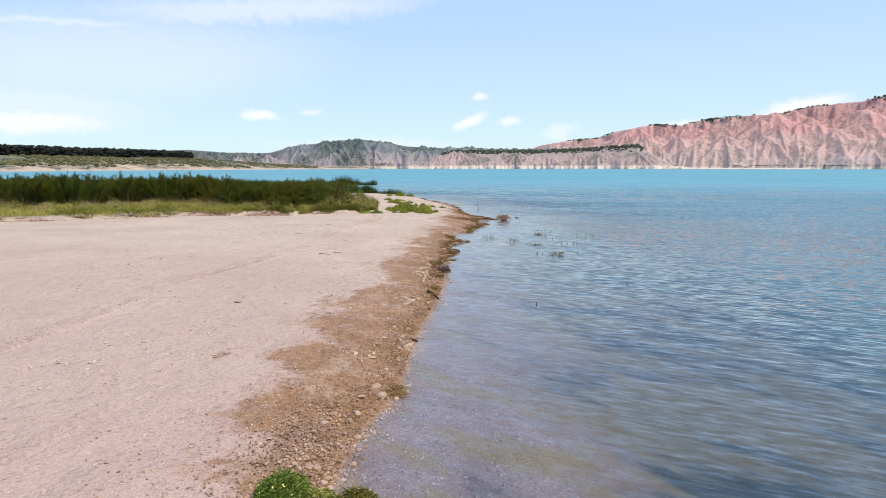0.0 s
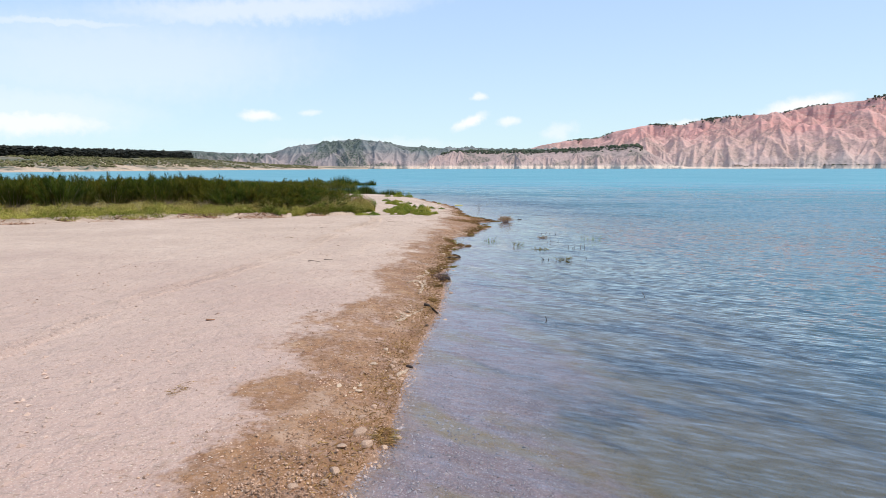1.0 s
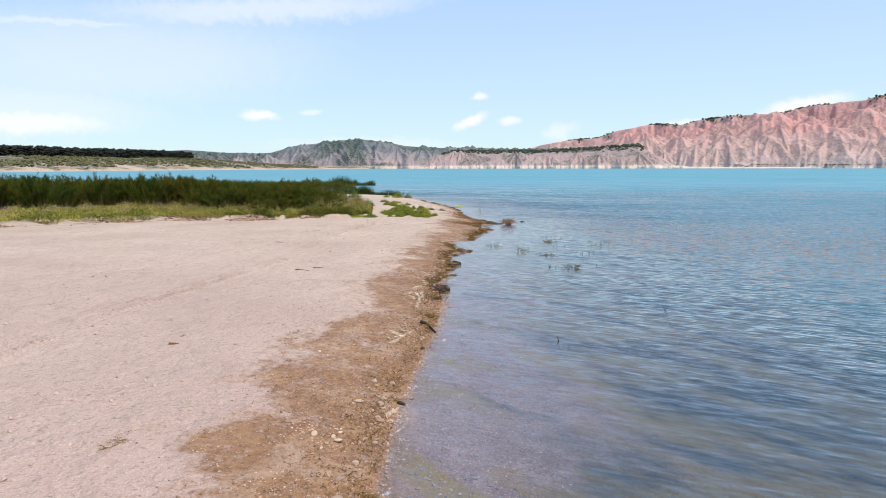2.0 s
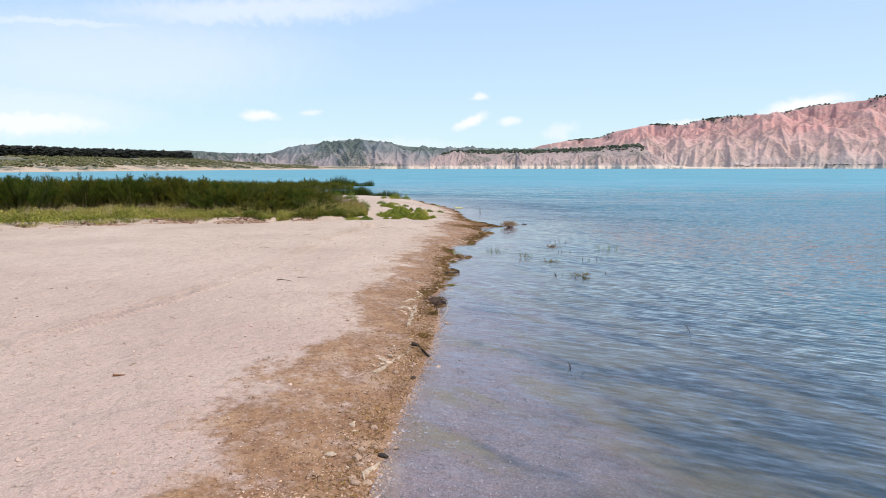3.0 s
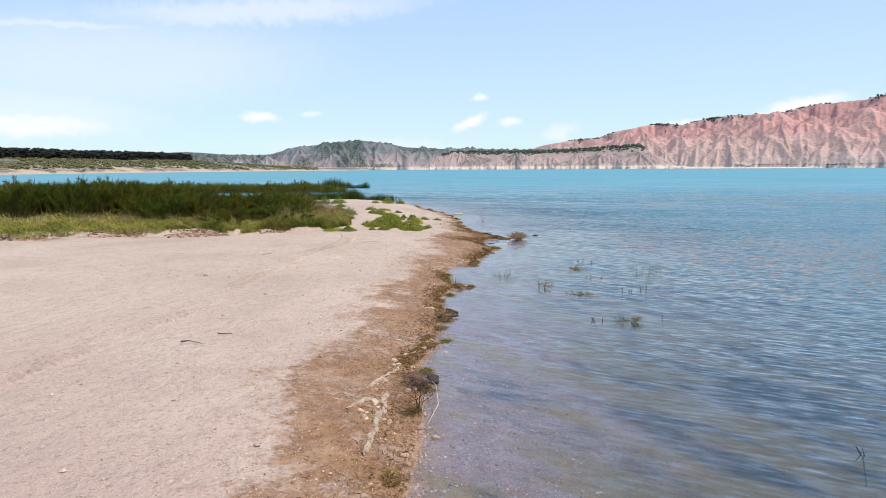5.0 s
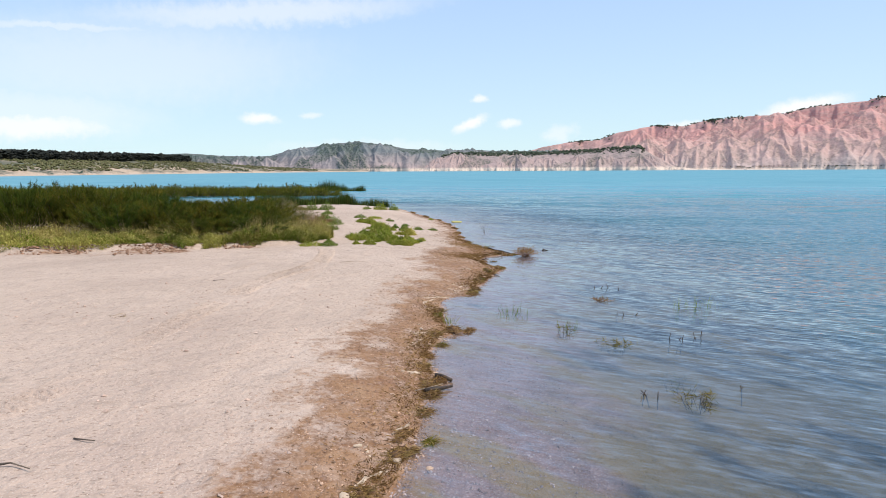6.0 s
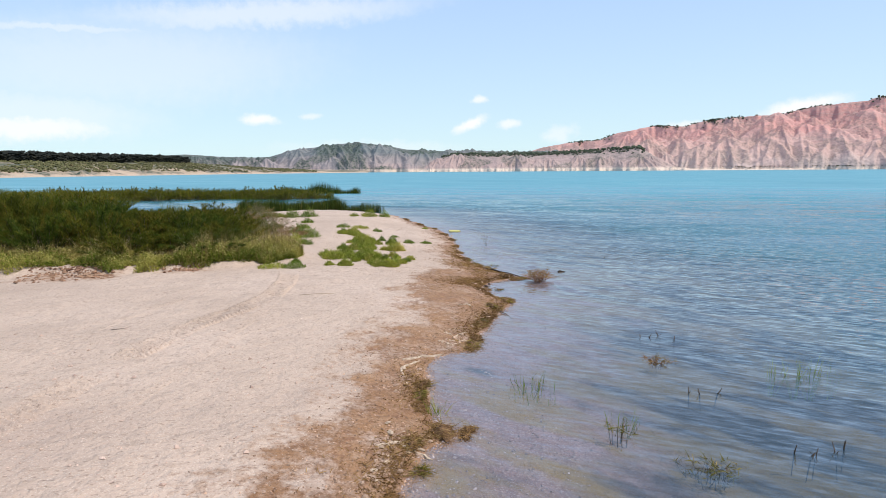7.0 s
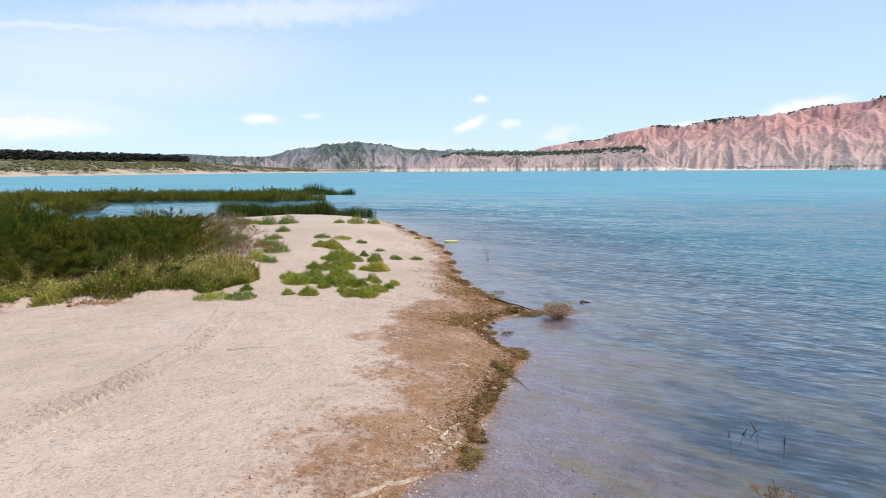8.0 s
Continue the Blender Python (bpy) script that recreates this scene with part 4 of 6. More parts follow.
def reed_bed(name, label, areas, seed, height, density, width=0.022, material=None):
    rng = np.random.default_rng(seed)
    R, T, Wd = [], [], []
    for (x0, y0, x1, y1, half, tall) in areas:
        length = math.hypot(x1 - x0, y1 - y0)
        n = int(length * half * 2 * density)
        s, u = rng.uniform(0, 1, n), rng.uniform(-1, 1, n)
        keep = fbm(s * length * 0.35, u * 1.5 + seed, seed, 3) > 0.38
        s, u = s[keep], u[keep]
        n = len(s)
        ends = np.clip(np.minimum(s, 1 - s) * 6, 0.25, 1)
        x = x0 + (x1 - x0) * s + rng.normal(0, 0.15, n)
        y = y0 + (y1 - y0) * s + u * half * ends
        h = height * tall * rng.uniform(0.6, 1.05, n) * (0.35 + 1.15 * fbm(x * 0.8, y * 0.8, seed + 3, 3))
        z0 = np.minimum(ground_z(x, y), 0.0)
        z0 = np.maximum(z0, -0.5)
        R.append(np.stack([x, y, z0], 1))
        T.append(np.stack([x + rng.normal(0, 0.11, n) * h, y + rng.normal(0, 0.11, n) * h, h], 1))
        Wd.append(width * rng.uniform(0.6, 1.4, n))
    root, tip = np.vstack(R), np.vstack(T)
    v, f = blade_mesh(root, tip, np.concatenate(Wd), rng.normal(0, 0.03, root.shape), rng)
    return tagged(mesh_object(name, v, f, material or M_REED, None, False), label, "reeds", kind="stuff")


def herb_band():
    """The strip of low flowering herbs between the track and the thicket."""
    rng = np.random.default_rng(21)
    thing = empty_thing("flowering_herbs", "band of low green herbs with small yellow flowers on a sandy lip", "herbs", kind="stuff")
    R, T, Wd, F = [], [], [], []
    n = 170000
    x = -5.3 - 30 * rng.uniform(0, 1, n) ** 1.7
    u = rng.uniform(0, 1, n)
    wide = np.interp(x, [-19, -15, -12.5, -10.5, -8, -6], [5.6, 5.0, 3.0, 1.7, 1.35, 1.2]) + 0.8 * (fbm(x * 0.5, x * 0 + 1, 71, 2) - 0.4)
    y = herb_front(x) + 0.05 + u * wide + (fbm(x * 1.2, x * 0, 72, 3) - 0.5) * 0.9
    clump = fbm(x * 1.4, y * 1.4, 73, 3)
    keep = clump > np.interp(u, [0.0, 0.35, 0.6], [0.15, 0.2, 0.34]) + 0.14 * (x > -10)
    x, y, u, clump = x[keep], y[keep], u[keep], clump[keep]
    n = len(x)
    z = ground_z(x, y)
    top = (0.12 + 0.95 * np.maximum(clump - 0.32, 0)) * (0.75 + 0.35 * u) * rng.uniform(0.75, 1.2, n)
    level = rng.uniform(0, 1, n)
    root = np.stack([x, y, z + top * level * 0.8], 1)
    a = rng.uniform(0, 6.283, n)
    ln = rng.uniform(0.03, 0.10, n)
    tip = root + np.stack([np.cos(a) * ln * 0.8, np.sin(a) * ln * 0.5, ln * rng.uniform(0.0, 0.9, n)], 1)
    v, f = blade_mesh(root, tip, rng.uniform(0.010, 0.026, n) * np.interp(x, [-26, -9], [2.2, 1.0]), rng.normal(0, 0.008, root.shape), rng)
    dead = (u + (fbm(x * 0.6, y * 0.6, 75, 3) - 0.5) * 1.1 > np.interp(x, [-11.5, -8.5], [0.55, 0.62])) 
    v = v.reshape(-1, 5, 3)
    for name, mask, material in (("foliage", ~dead, M_HERB), ("dry_foliage", dead, M_HAY)):
        k = int(mask.sum())
        quads = np.arange(k)[:, None] * 5
        mesh_object(name, v[mask].reshape(-1, 3), (quads + [0, 1, 3, 2]).tolist() + (quads + [2, 3, 4]).tolist(), material, thing, False)
    pick = rng.uniform(0, 1, n) < np.where(x > -11, 0.09, 0.03) * (u < 0.6)
    flower_heads(np.stack([x, y, z + top * rng.uniform(0.8, 1.15, n) + 0.04], 1)[pick], rng, thing, 0.0065)
    pick = rng.uniform(0, 1, n) < 0.07
    root = np.stack([x, y, z], 1)[pick]
    m = len(root)
    tip = root + np.stack([rng.normal(0, 0.07, m), rng.normal(0, 0.07, m), top[pick] * rng.uniform(1.0, 1.6, m)], 1)
    v, f = blade_mesh(root, tip, np.full(m, 0.007), rng.normal(0, 0.015, root.shape), rng)
    mesh_object("dry_straw", v, f, M_STRAW, thing, False)


def flower_heads(places, rng, parent, size):
    verts, faces = [], []
    for x, y, z in places:
        r = size * rng.uniform(0.7, 1.2)
        tx, ty = rng.normal(0, 0.4, 2)
        n0 = len(verts)
        for k in range(5):
            a = 1.2566 * k
            c, s = r * math.cos(a), r * math.sin(a)
            verts.append((x + c, y + s, z + tx * c + ty * s + 0.2 * r))
        verts.append((x, y, z - 0.3 * r))
        faces += [(n0 + k, n0 + (k + 1) % 5, n0 + 5) for k in range(5)]
    return tagged(mesh_object("blossom", verts, faces, M_FLOWER, parent, False), kind="stuff")


thicket()
pond_bushes()
herb_band()
reed_bed("reed_bed", "dense green reeds standing in shallow water beyond the sand", [(-17.6, 56.2, -10.5, 55.5, 1.5, 0.8), (-10.8, 55.6, -8.0, 55.0, 0.5, 0.5)], 31, 1.0, 420, 0.016)
reed_bed("reed_bed", "yellow-green reeds behind the ponds", [(-85, 70, -30, 74, 4.0, 0.9), (-46, 74.5, -16.5, 74, 2.6, 0.7), (-23.4, 56.5, -21.2, 55.8, 1.0, 0.6), (-40, 66, -34, 64, 1.5, 0.6)], 32, 1.12, 110, 0.022, M_YREED)
reed_bed("reed_bed", "thin far line of reeds out in the lake", [(-40, 88, -17, 87, 1.2, 0.8), (-23, 88, -19.5, 87.5, 1.0, 1.3)], 33, 0.95, 150, 0.028)

# ---- things along the water's edge ----
def tube(points, radii, sides=5):
    """A bent tapering limb."""
    verts, faces = [], []
    pts = [Vector(p) for p in points]
    for i, p in enumerate(pts):
        d = (pts[min(i + 1, len(pts) - 1)] - pts[max(i - 1, 0)]).normalized()
        u = d.orthogonal().normalized()
        w = d.cross(u)
        for k in range(sides):
            a = 2 * math.pi * k / sides
            verts.append(p + (u * math.cos(a) + w * math.sin(a)) * radii[i])
    for i in range(len(pts) - 1):
        for k in range(sides):
            faces.append((i * sides + k, i * sides + (k + 1) % sides, (i + 1) * sides + (k + 1) % sides, (i + 1) * sides + k))
    faces.append(tuple(range(sides))[::-1])
    faces.append(tuple(range((len(pts) - 1) * sides, len(pts) * sides)))
    return [tuple(v) for v in verts], faces


def joined(parts):
    verts, faces = [], []
    for v, f in parts:
        n = len(verts)
        verts += list(v)
        faces += [tuple(i + n for i in q) for q in f]
    return verts, faces


def stone_mesh(name, seed, flat, material):
    rng = np.random.default_rng(seed)
    bm = bmesh.new()
    bmesh.ops.create_icosphere(bm, subdivisions=2, radius=1.0)
    cuts = [(Vector(rng.normal(size=3)).normalized(), rng.uniform(0.62, 0.9)) for _ in range(7)]
    for v in bm.verts:
        for n, lim in cuts:
            over = v.co.dot(n) - lim
            if over > 0:
                v.co -= n * over * 0.9
        v.co *= 1 + 0.12 * (noise.noise(v.co * 1.7 + Vector((seed, 0, 0))))
        v.co.z *= flat
    me = bpy.data.meshes.new(name)
    bm.to_mesh(me)
    bm.free()
    me.materials.append(material)
    return me


STONES = [stone_mesh("stone", 300 + k, f, M_STONE) for k, f in enumerate((0.55, 0.7, 0.45, 0.62))]
PALES = [stone_mesh("pale_stone", 320 + k, f, M_PALE) for k, f in enumerate((0.42, 0.3, 0.5))]
DARKS = [stone_mesh("dark_stone", 340 + k, f, M_DARKROCK) for k, f in enumerate((0.5, 0.7))]


def stone(x, y, r, meshes, label, rng, group="shore stones", z=None):
    ob = new("stone", meshes[int(rng.integers(len(meshes)))])
    base = height_at(x, y) if z is None else z
    ob.matrix_world = pose(x, y, base + r * 0.16, rng.uniform(-15, 15), rng.uniform(-15, 15), rng.uniform(0, 360)) @ Matrix.Diagonal((r * rng.uniform(0.85, 1.3), r * rng.uniform(0.7, 1.0), r, 1))
    return tagged(ob, label, "stone", group)


def edge_point(y, off):
    """A point off metres inland of the water's edge at y (before the spit turns)."""
    k = np.interp(y, SHORE[1:48, 1], SHORE[1:48, 0])
    return float(k - off), y


def octa_scatter(name, label, category, x, y, z, r, material, rng, flat=0.55):
    """A scatter of small angular pebbles in one mesh."""
    n = len(x)
    unit = np.array([(1, 0, 0), (0, 1, 0), (-1, 0, 0), (0, -1, 0), (0, 0, 1), (0, 0, -1)], float)
    a = rng.uniform(0, 6.283, n)
    sx, sy = rng.uniform(0.7, 1.4, n), rng.uniform(0.6, 1.1, n)
    v = np.repeat(unit[None], n, 0) * np.stack([sx, sy, np.full(n, flat)], 1)[:, None, :]
    v = v + rng.normal(0, 0.16, v.shape)
    c, s = np.cos(a)[:, None], np.sin(a)[:, None]
    v = np.stack([v[..., 0] * c - v[..., 1] * s, v[..., 0] * s + v[..., 1] * c, v[..., 2]], 2) * r[:, None, None]
    v += np.stack([x, y, z + r * 0.15], 1)[:, None, :]
    f = np.array([(0, 1, 4), (1, 2, 4), (2, 3, 4), (3, 0, 4), (1, 0, 5), (2, 1, 5), (3, 2, 5), (0, 3, 5)])
    f = (np.arange(n)[:, None, None] * 6 + f[None]).reshape(-1, 3)
    return tagged(mesh_object(name, v.reshape(-1, 3), f, material, None, False), label, category, kind="stuff")


def gravel():
    rng = np.random.default_rng(61)
    # dry sand: thin scatter, with thicker drifts
    n = 80000
    x, y = rng.uniform(-9, 0.4, n), 4.2 + 31 * rng.uniform(0, 1, n) ** 1.25
    d = shore_distance(x, y)
    keep = (d > 0.3) & (fbm(x * 0.7, y * 0.9, 62, 4) + rng.uniform(-0.22, 0.22, n) > 0.52)
    x, y = x[keep], y[keep]
    r = 0.003 + 0.008 * rng.uniform(0, 1, len(x)) ** 3
    octa_scatter("dry_gravel", "fine pale gravel strewn over the sand", "gravel", x, y, ground_z(x, y), r, M_GRIT, rng)
    # the damp strip and the lip at the water
    n = 90000
    y = 4.2 + 42 * rng.uniform(0, 1, n) ** 1.4
    x = np.interp(y, SHORE[1:48, 1], SHORE[1:48, 0]) - np.abs(rng.normal(0, 0.58, n)) + 0.12
    d = shore_distance(x, y)
    keep = (d > -0.25) & (fbm(x * 1.8, y * 1.4, 63, 3) + rng.uniform(-0.3, 0.3, n) > 0.42)
    x, y = x[keep], y[keep]
    r = 0.004 + 0.012 * rng.uniform(0, 1, len(x)) ** 3
    octa_scatter("shore_gravel", "brown and tan pebbles packed along the water's edge", "gravel", x, y, ground_z(x, y), r, M_SHINGLE, rng, 0.7)
    # coarser gravel over the sand of the spit
    n = 16000
    y = rng.uniform(24, 44, n)
    x = np.interp(y, SHORE[1:48, 1], SHORE[1:48, 0]) - 0.5 - 3.6 * rng.uniform(0, 1, n) ** 1.5
    keep = (shore_distance(x, y) > 1.3) & (fbm(x * 1.1, y * 1.1, 64, 3) + rng.uniform(-0.2, 0.2, n) > 0.45)
    x, y = x[keep], y[keep]
    r = 0.005 + 0.013 * rng.uniform(0, 1, len(x)) ** 2.5
    octa_scatter("spit_gravel", "brown and tan gravel over the sand of the spit", "gravel", x, y, ground_z(x, y), r, M_GRIT, rng, 0.6)
    # clods broken from the low scarp before the herbs
    n = 5000
    x = -7.0 - 16 * rng.uniform(0, 1, n) ** 1.3
    y = herb_front(x) - np.abs(rng.normal(0.15, 0.4, n)) + 0.15
    keep = fbm(x * 1.1, y * 1.6, 58, 4) + rng.uniform(-0.08, 0.08, n) > 0.46
    x, y = x[keep], y[keep]
    r = 0.012 + 0.05 * rng.uniform(0, 1, len(x)) ** 3
    octa_scatter("soil_clods", "reddish-brown clods crumbled from the sandy lip", "soil", x, y, ground_z(x, y), r, M_CLOD, rng, 0.6)
    # loose clods of the dry crust
    n = 5200
    x, y = rng.uniform(-8, -0.8, n), 4.2 + 20 * rng.uniform(0, 1, n) ** 1.3
    keep = (shore_distance(x, y) > 0.9) & (fbm(x * 0.6, y * 0.8, 65, 4) + rng.uniform(-0.15, 0.15, n) > 0.5)
    x, y = x[keep], y[keep]
    r = 0.009 + 0.022 * rng.uniform(0, 1, len(x)) ** 4
    octa_scatter("sand_clods", "small clods of crusted sand lying on the beach", "soil", x, y, ground_z(x, y), r, M_SANDCLOD, rng, 0.6)
    # heap of coarser pebbles beside the first plants
    n = 2600
    x, y = rng.normal(-0.72, 0.22, n), rng.normal(6.6, 0.42, n)
    r = 0.005 + 0.012 * rng.uniform(0, 1, n) ** 3
    octa_scatter("pebble_heap", "heap of coarse pale and brown pebbles by the water", "gravel", x, y, ground_z(x, y) + rng.uniform(0, 0.02, n), r, M_SHINGLE, rng, 0.75)
    # on the bed
    n = 22000
    y = 4.2 + 32 * rng.uniform(0, 1, n) ** 1.3
    x = np.interp(y, SHORE[1:48, 1], SHORE[1:48, 0]) + 1.5 * rng.uniform(0, 1, n) ** 1.6
    d = shore_distance(x, y)
    x, y = x[d < 0], y[d < 0]
    r = 0.005 + 0.015 * rng.uniform(0, 1, len(x)) ** 3
    octa_scatter("bed_gravel", "pebbles lying on the shallow lake bed", "gravel", x, y, ground_z(x, y), r, M_BEDSTONE, rng, 0.6)


def wrack(x, y, r, h, seed, material, label, count=260, dense=True):
    """A clump of washed-up weed: a low ragged mat under tangled lying strands."""
    rng = np.random.default_rng(seed)
    z0 = max(height_at(x, y), -0.02)
    h *= 0.38
    r *= 0.8 if y < 32 else 0.55
    thing = empty_thing("weed_clump", label, "weed", "shore weed")
    thing.location = (x, y, z0)
    turn = rng.uniform(-0.5, 0.5)

    def mat(u, w):
        """Height of the mat over its base, below 0 outside its ragged outline."""
        q = np.hypot(u / 0.6, w / 1.35) / r
        return h * (0.8 - 1.1 * q + 3.0 * (fbm(u / r * 1.5 + seed, w / r * 1.5, seed, 4, 0.65) - 0.5))

    if dense:
        n = 22
        g = np.linspace(-1.35 * r, 1.35 * r, n)
        u, w = [k.ravel() for k in np.meshgrid(g, g, indexing="ij")]
        top = np.clip(mat(u, w), -0.03, h * 0.9) * rng.uniform(0.7, 1.15, u.shape)
        faces = grid_faces(n, n)
        faces = faces[(top[faces] > 0).any(1)]
        verts = np.stack([u * math.cos(turn) - w * math.sin(turn), u * math.sin(turn) + w * math.cos(turn), top + 0.004], 1)
        keep = np.unique(faces)
        index = np.zeros(n * n, int)
        index[keep] = np.arange(len(keep))
        tagged(mesh_object("mat", verts[keep], index[faces], M_SOAKED, thing, False), kind="stuff")
    m = count * (4 if dense else 1)
    u, w = rng.uniform(-1.3, 1.3, (2, m)) * r
    top = mat(u, w)
    ok = top > -0.004
    u, w, top = u[ok], w[ok], np.maximum(top[ok], 0.004)
    m = len(u)
    root = np.stack([u * math.cos(turn) - w * math.sin(turn), u * math.sin(turn) + w * math.cos(turn), np.minimum(top, h) * rng.uniform(0.6, 1.1, m)], 1)
    b = rng.uniform(0, 6.283, m)
    ln = rng.uniform(0.03, 0.11, m)
    tip = root + np.stack([ln * np.cos(b), ln * np.sin(b), rng.uniform(-0.02, 0.016, m)], 1)
    tip[:, 2] = np.maximum(tip[:, 2], 0.003)
    bend = np.stack([-np.sin(b) * ln, np.cos(b) * ln, 0 * ln], 1) * rng.normal(0, 0.22, (m, 1)) + (0, 0, 0.006)
    v, f = blade_mesh(root, tip, rng.uniform(0.003, 0.007, m), bend, rng)
    mesh_object("tangle", v, f, material, thing, False)
    if dense and seed % 2 == 0:
        # dry stalks caught in the mat
        m = int(30 + 300 * r)
        b, q = rng.uniform(0, 6.283, m), r * rng.uniform(0, 0.8, m)
        root = np.stack([q * np.cos(b), q * np.sin(b), np.full(m, 0.005)], 1)
        b = b + rng.normal(0, 0.8, m)
        ln = rng.uniform(0.06, 0.2, m)
        tip = root + np.stack([ln * np.cos(b), ln * np.sin(b), ln * rng.uniform(0.0, 0.3, m)], 1)
        v, f = blade_mesh(root, tip, np.full(m, 0.005), rng.normal(0, 0.015, root.shape), rng)
        mesh_object("straw", v, f, M_STRAW, thing, False)
    return thing


def debris_line():
    """Small dark bits of weed and bark that the waves have left in a line."""
    rng = np.random.default_rng(66)
    n = 22000
    y = np.concatenate([rng.uniform(13, 32, n // 2), rng.uniform(8, 47, n - n // 2)])
    x = np.interp(y, SHORE[1:48, 1], SHORE[1:48, 0]) - np.abs(rng.normal(0.10, 0.13, n)) - 0.12 * (fbm(y * 0.8, y * 0, 67, 2) - 0.3)
    keep = fbm(x * 2, y * 1.1, 68, 3) + rng.uniform(-0.15, 0.15, n) + np.where(y > 31, -0.11, np.where(y > 22, -0.06, 0.0)) > 0.5
    x, y = x[keep], y[keep]
    n = len(x)
    root = np.stack([x, y, np.maximum(ground_z(x, y), 0) + 0.006], 1)
    a, ln = rng.uniform(0, 6.283, n), rng.uniform(0.015, 0.06, n) * np.interp(y, [8, 30, 45], [0.8, 1.2, 2.0])
    tip = root + np.stack([ln * np.cos(a), ln * np.sin(a), rng.uniform(0.0, 0.015, n)], 1)
    v, f = blade_mesh(root, tip, rng.uniform(0.004, 0.011, n) * np.interp(y, [8, 30, 45], [0.8, 1.2, 2.0]), rng.normal(0, 0.006, root.shape) + (0, 0, 0.008), rng)
    tagged(mesh_object("wrack_line", v, f, M_WRACK, None, False), "line of dark weed scraps along the water's edge", "wrack", kind="stuff")


def litter():
    """Loose straw and weed bits that cover the low spit and parts of the damp strip."""
    rng = np.random.default_rng(69)
    n = 26000
    y = np.concatenate([rng.normal(30.2, 1.3, n // 2), rng.uniform(22, 36, n // 4), rng.uniform(6, 22, n // 4)])
    x = np.interp(y, SHORE[1:48, 1], SHORE[1:48, 0]) - np.abs(rng.normal(0, 0.55, n)) * np.where(np.abs(y - 30.2) < 2.5, 1.0, 0.5)
    d = shore_distance(x, y)
    keep = (d > 0.02) & (fbm(x * 1.5, y * 1.5, 70, 3) + rng.uniform(-0.2, 0.2, n) > 0.46)
    x, y = x[keep], y[keep]
    n = len(x)
    root = np.stack([x, y, ground_z(x, y) + 0.005], 1)
    a, ln = rng.uniform(0, 6.283, n), rng.uniform(0.02, 0.07, n)
    tip = root + np.stack([ln * np.cos(a), ln * np.sin(a), rng.uniform(0.0, 0.02, n)], 1)
    v, f = blade_mesh(root, tip, rng.uniform(0.004, 0.009, n), rng.normal(0, 0.006, root.shape) + (0, 0, 0.006), rng)
    tagged(mesh_object("straw_litter", v, f, M_LITTER, None, False), "loose straw and weed bits over the damp spit", "litter", kind="stuff")


def driftwood(points, r, label, material, name="driftwood", seed=0):
    rng = np.random.default_rng(seed)
    z = [max(height_at(px, py), -0.02) for px, py, _ in points]
    pts = [(px + rng.normal(0, 0.008), py + rng.normal(0, 0.008), z[i] + pz) for i, (px, py, pz) in enumerate(points)]
    radii = [r * (1 - 0.5 * i / (len(pts) - 1)) * rng.uniform(0.7, 1.25) for i in range(len(pts))]
    v, f = tube(pts, radii, 7)
    return tagged(mesh_object(name, v, f, material), label, "driftwood")


def twig_shrub(x, y, h, r, seed, label, material, n=26, name="dead_shrub", leaf=None, z=None, spread=0.06):
    """A leafless or sparse shrub: forking thin branches from one root, some with dry leaves."""
    rng = np.random.default_rng(seed)
    thing = empty_thing(name, label, "shrub")
    z0 = height_at(x, y) if z is None else z
    many = 7
    if z0 < 0 and y < 31:
        h, spread, many = h * 0.75, 0.6, 2
    elif z0 < 0:
        spread = 0.2
    if name == "dry_shrub" and y > 29:
        spread = 0.12
    thing.location = (x, y, z0)
    parts, tips = [], []
    for k in range(n):
        a, q = rng.uniform(0, 6.283), r * math.sqrt(rng.uniform(0.05, 1))
        hh = h * rng.uniform(0.55, 1.0) * (math.sqrt(1 - 0.75 * (q / r) ** 2) if leaf else 1.0)
        end = (q * math.cos(a), q * math.sin(a), hh)
        mid = (end[0] * (0.4 + spread * 0.5) + rng.normal(0, 0.03), end[1] * (0.4 + spread * 0.5) + rng.normal(0, 0.03), hh * 0.55)
        parts.append(tube([(end[0] * spread, end[1] * spread, -0.06), mid, end], (0.0045, 0.0035, 0.0014), 4))
        for j in range(3):
            s = rng.uniform(0.3, 0.95)
            b = (mid[0] + (end[0] - mid[0]) * s, mid[1] + (end[1] - mid[1]) * s, mid[2] + (end[2] - mid[2]) * s)
            t = (b[0] + rng.normal(0, 0.3) * r, b[1] + rng.normal(0, 0.3) * r, b[2] + rng.uniform(0.0, 0.3) * h)
            parts.append(tube([b, t], (0.002, 0.001), 3))
            tips.append((b, t))
    v, f = joined(parts)
    mesh_object("branchwork", v, f, material, thing)
    if leaf:
        b = np.array([t[0] for t in tips for _ in range(many)])
        t = np.array([t[1] for t in tips for _ in range(many)])
        s = rng.uniform(0, 1, (len(b), 1))
        root = b * (1 - s) + t * s
        tip = root + rng.normal(0, 1, root.shape) * (0.05, 0.05, 0.03) + (0, 0, 0.02)
        lv, lf = blade_mesh(root, tip, np.full(len(root), 0.007), np.zeros(root.shape), rng)
        mesh_object("foliage", lv, lf, leaf, thing, False)
    return thing


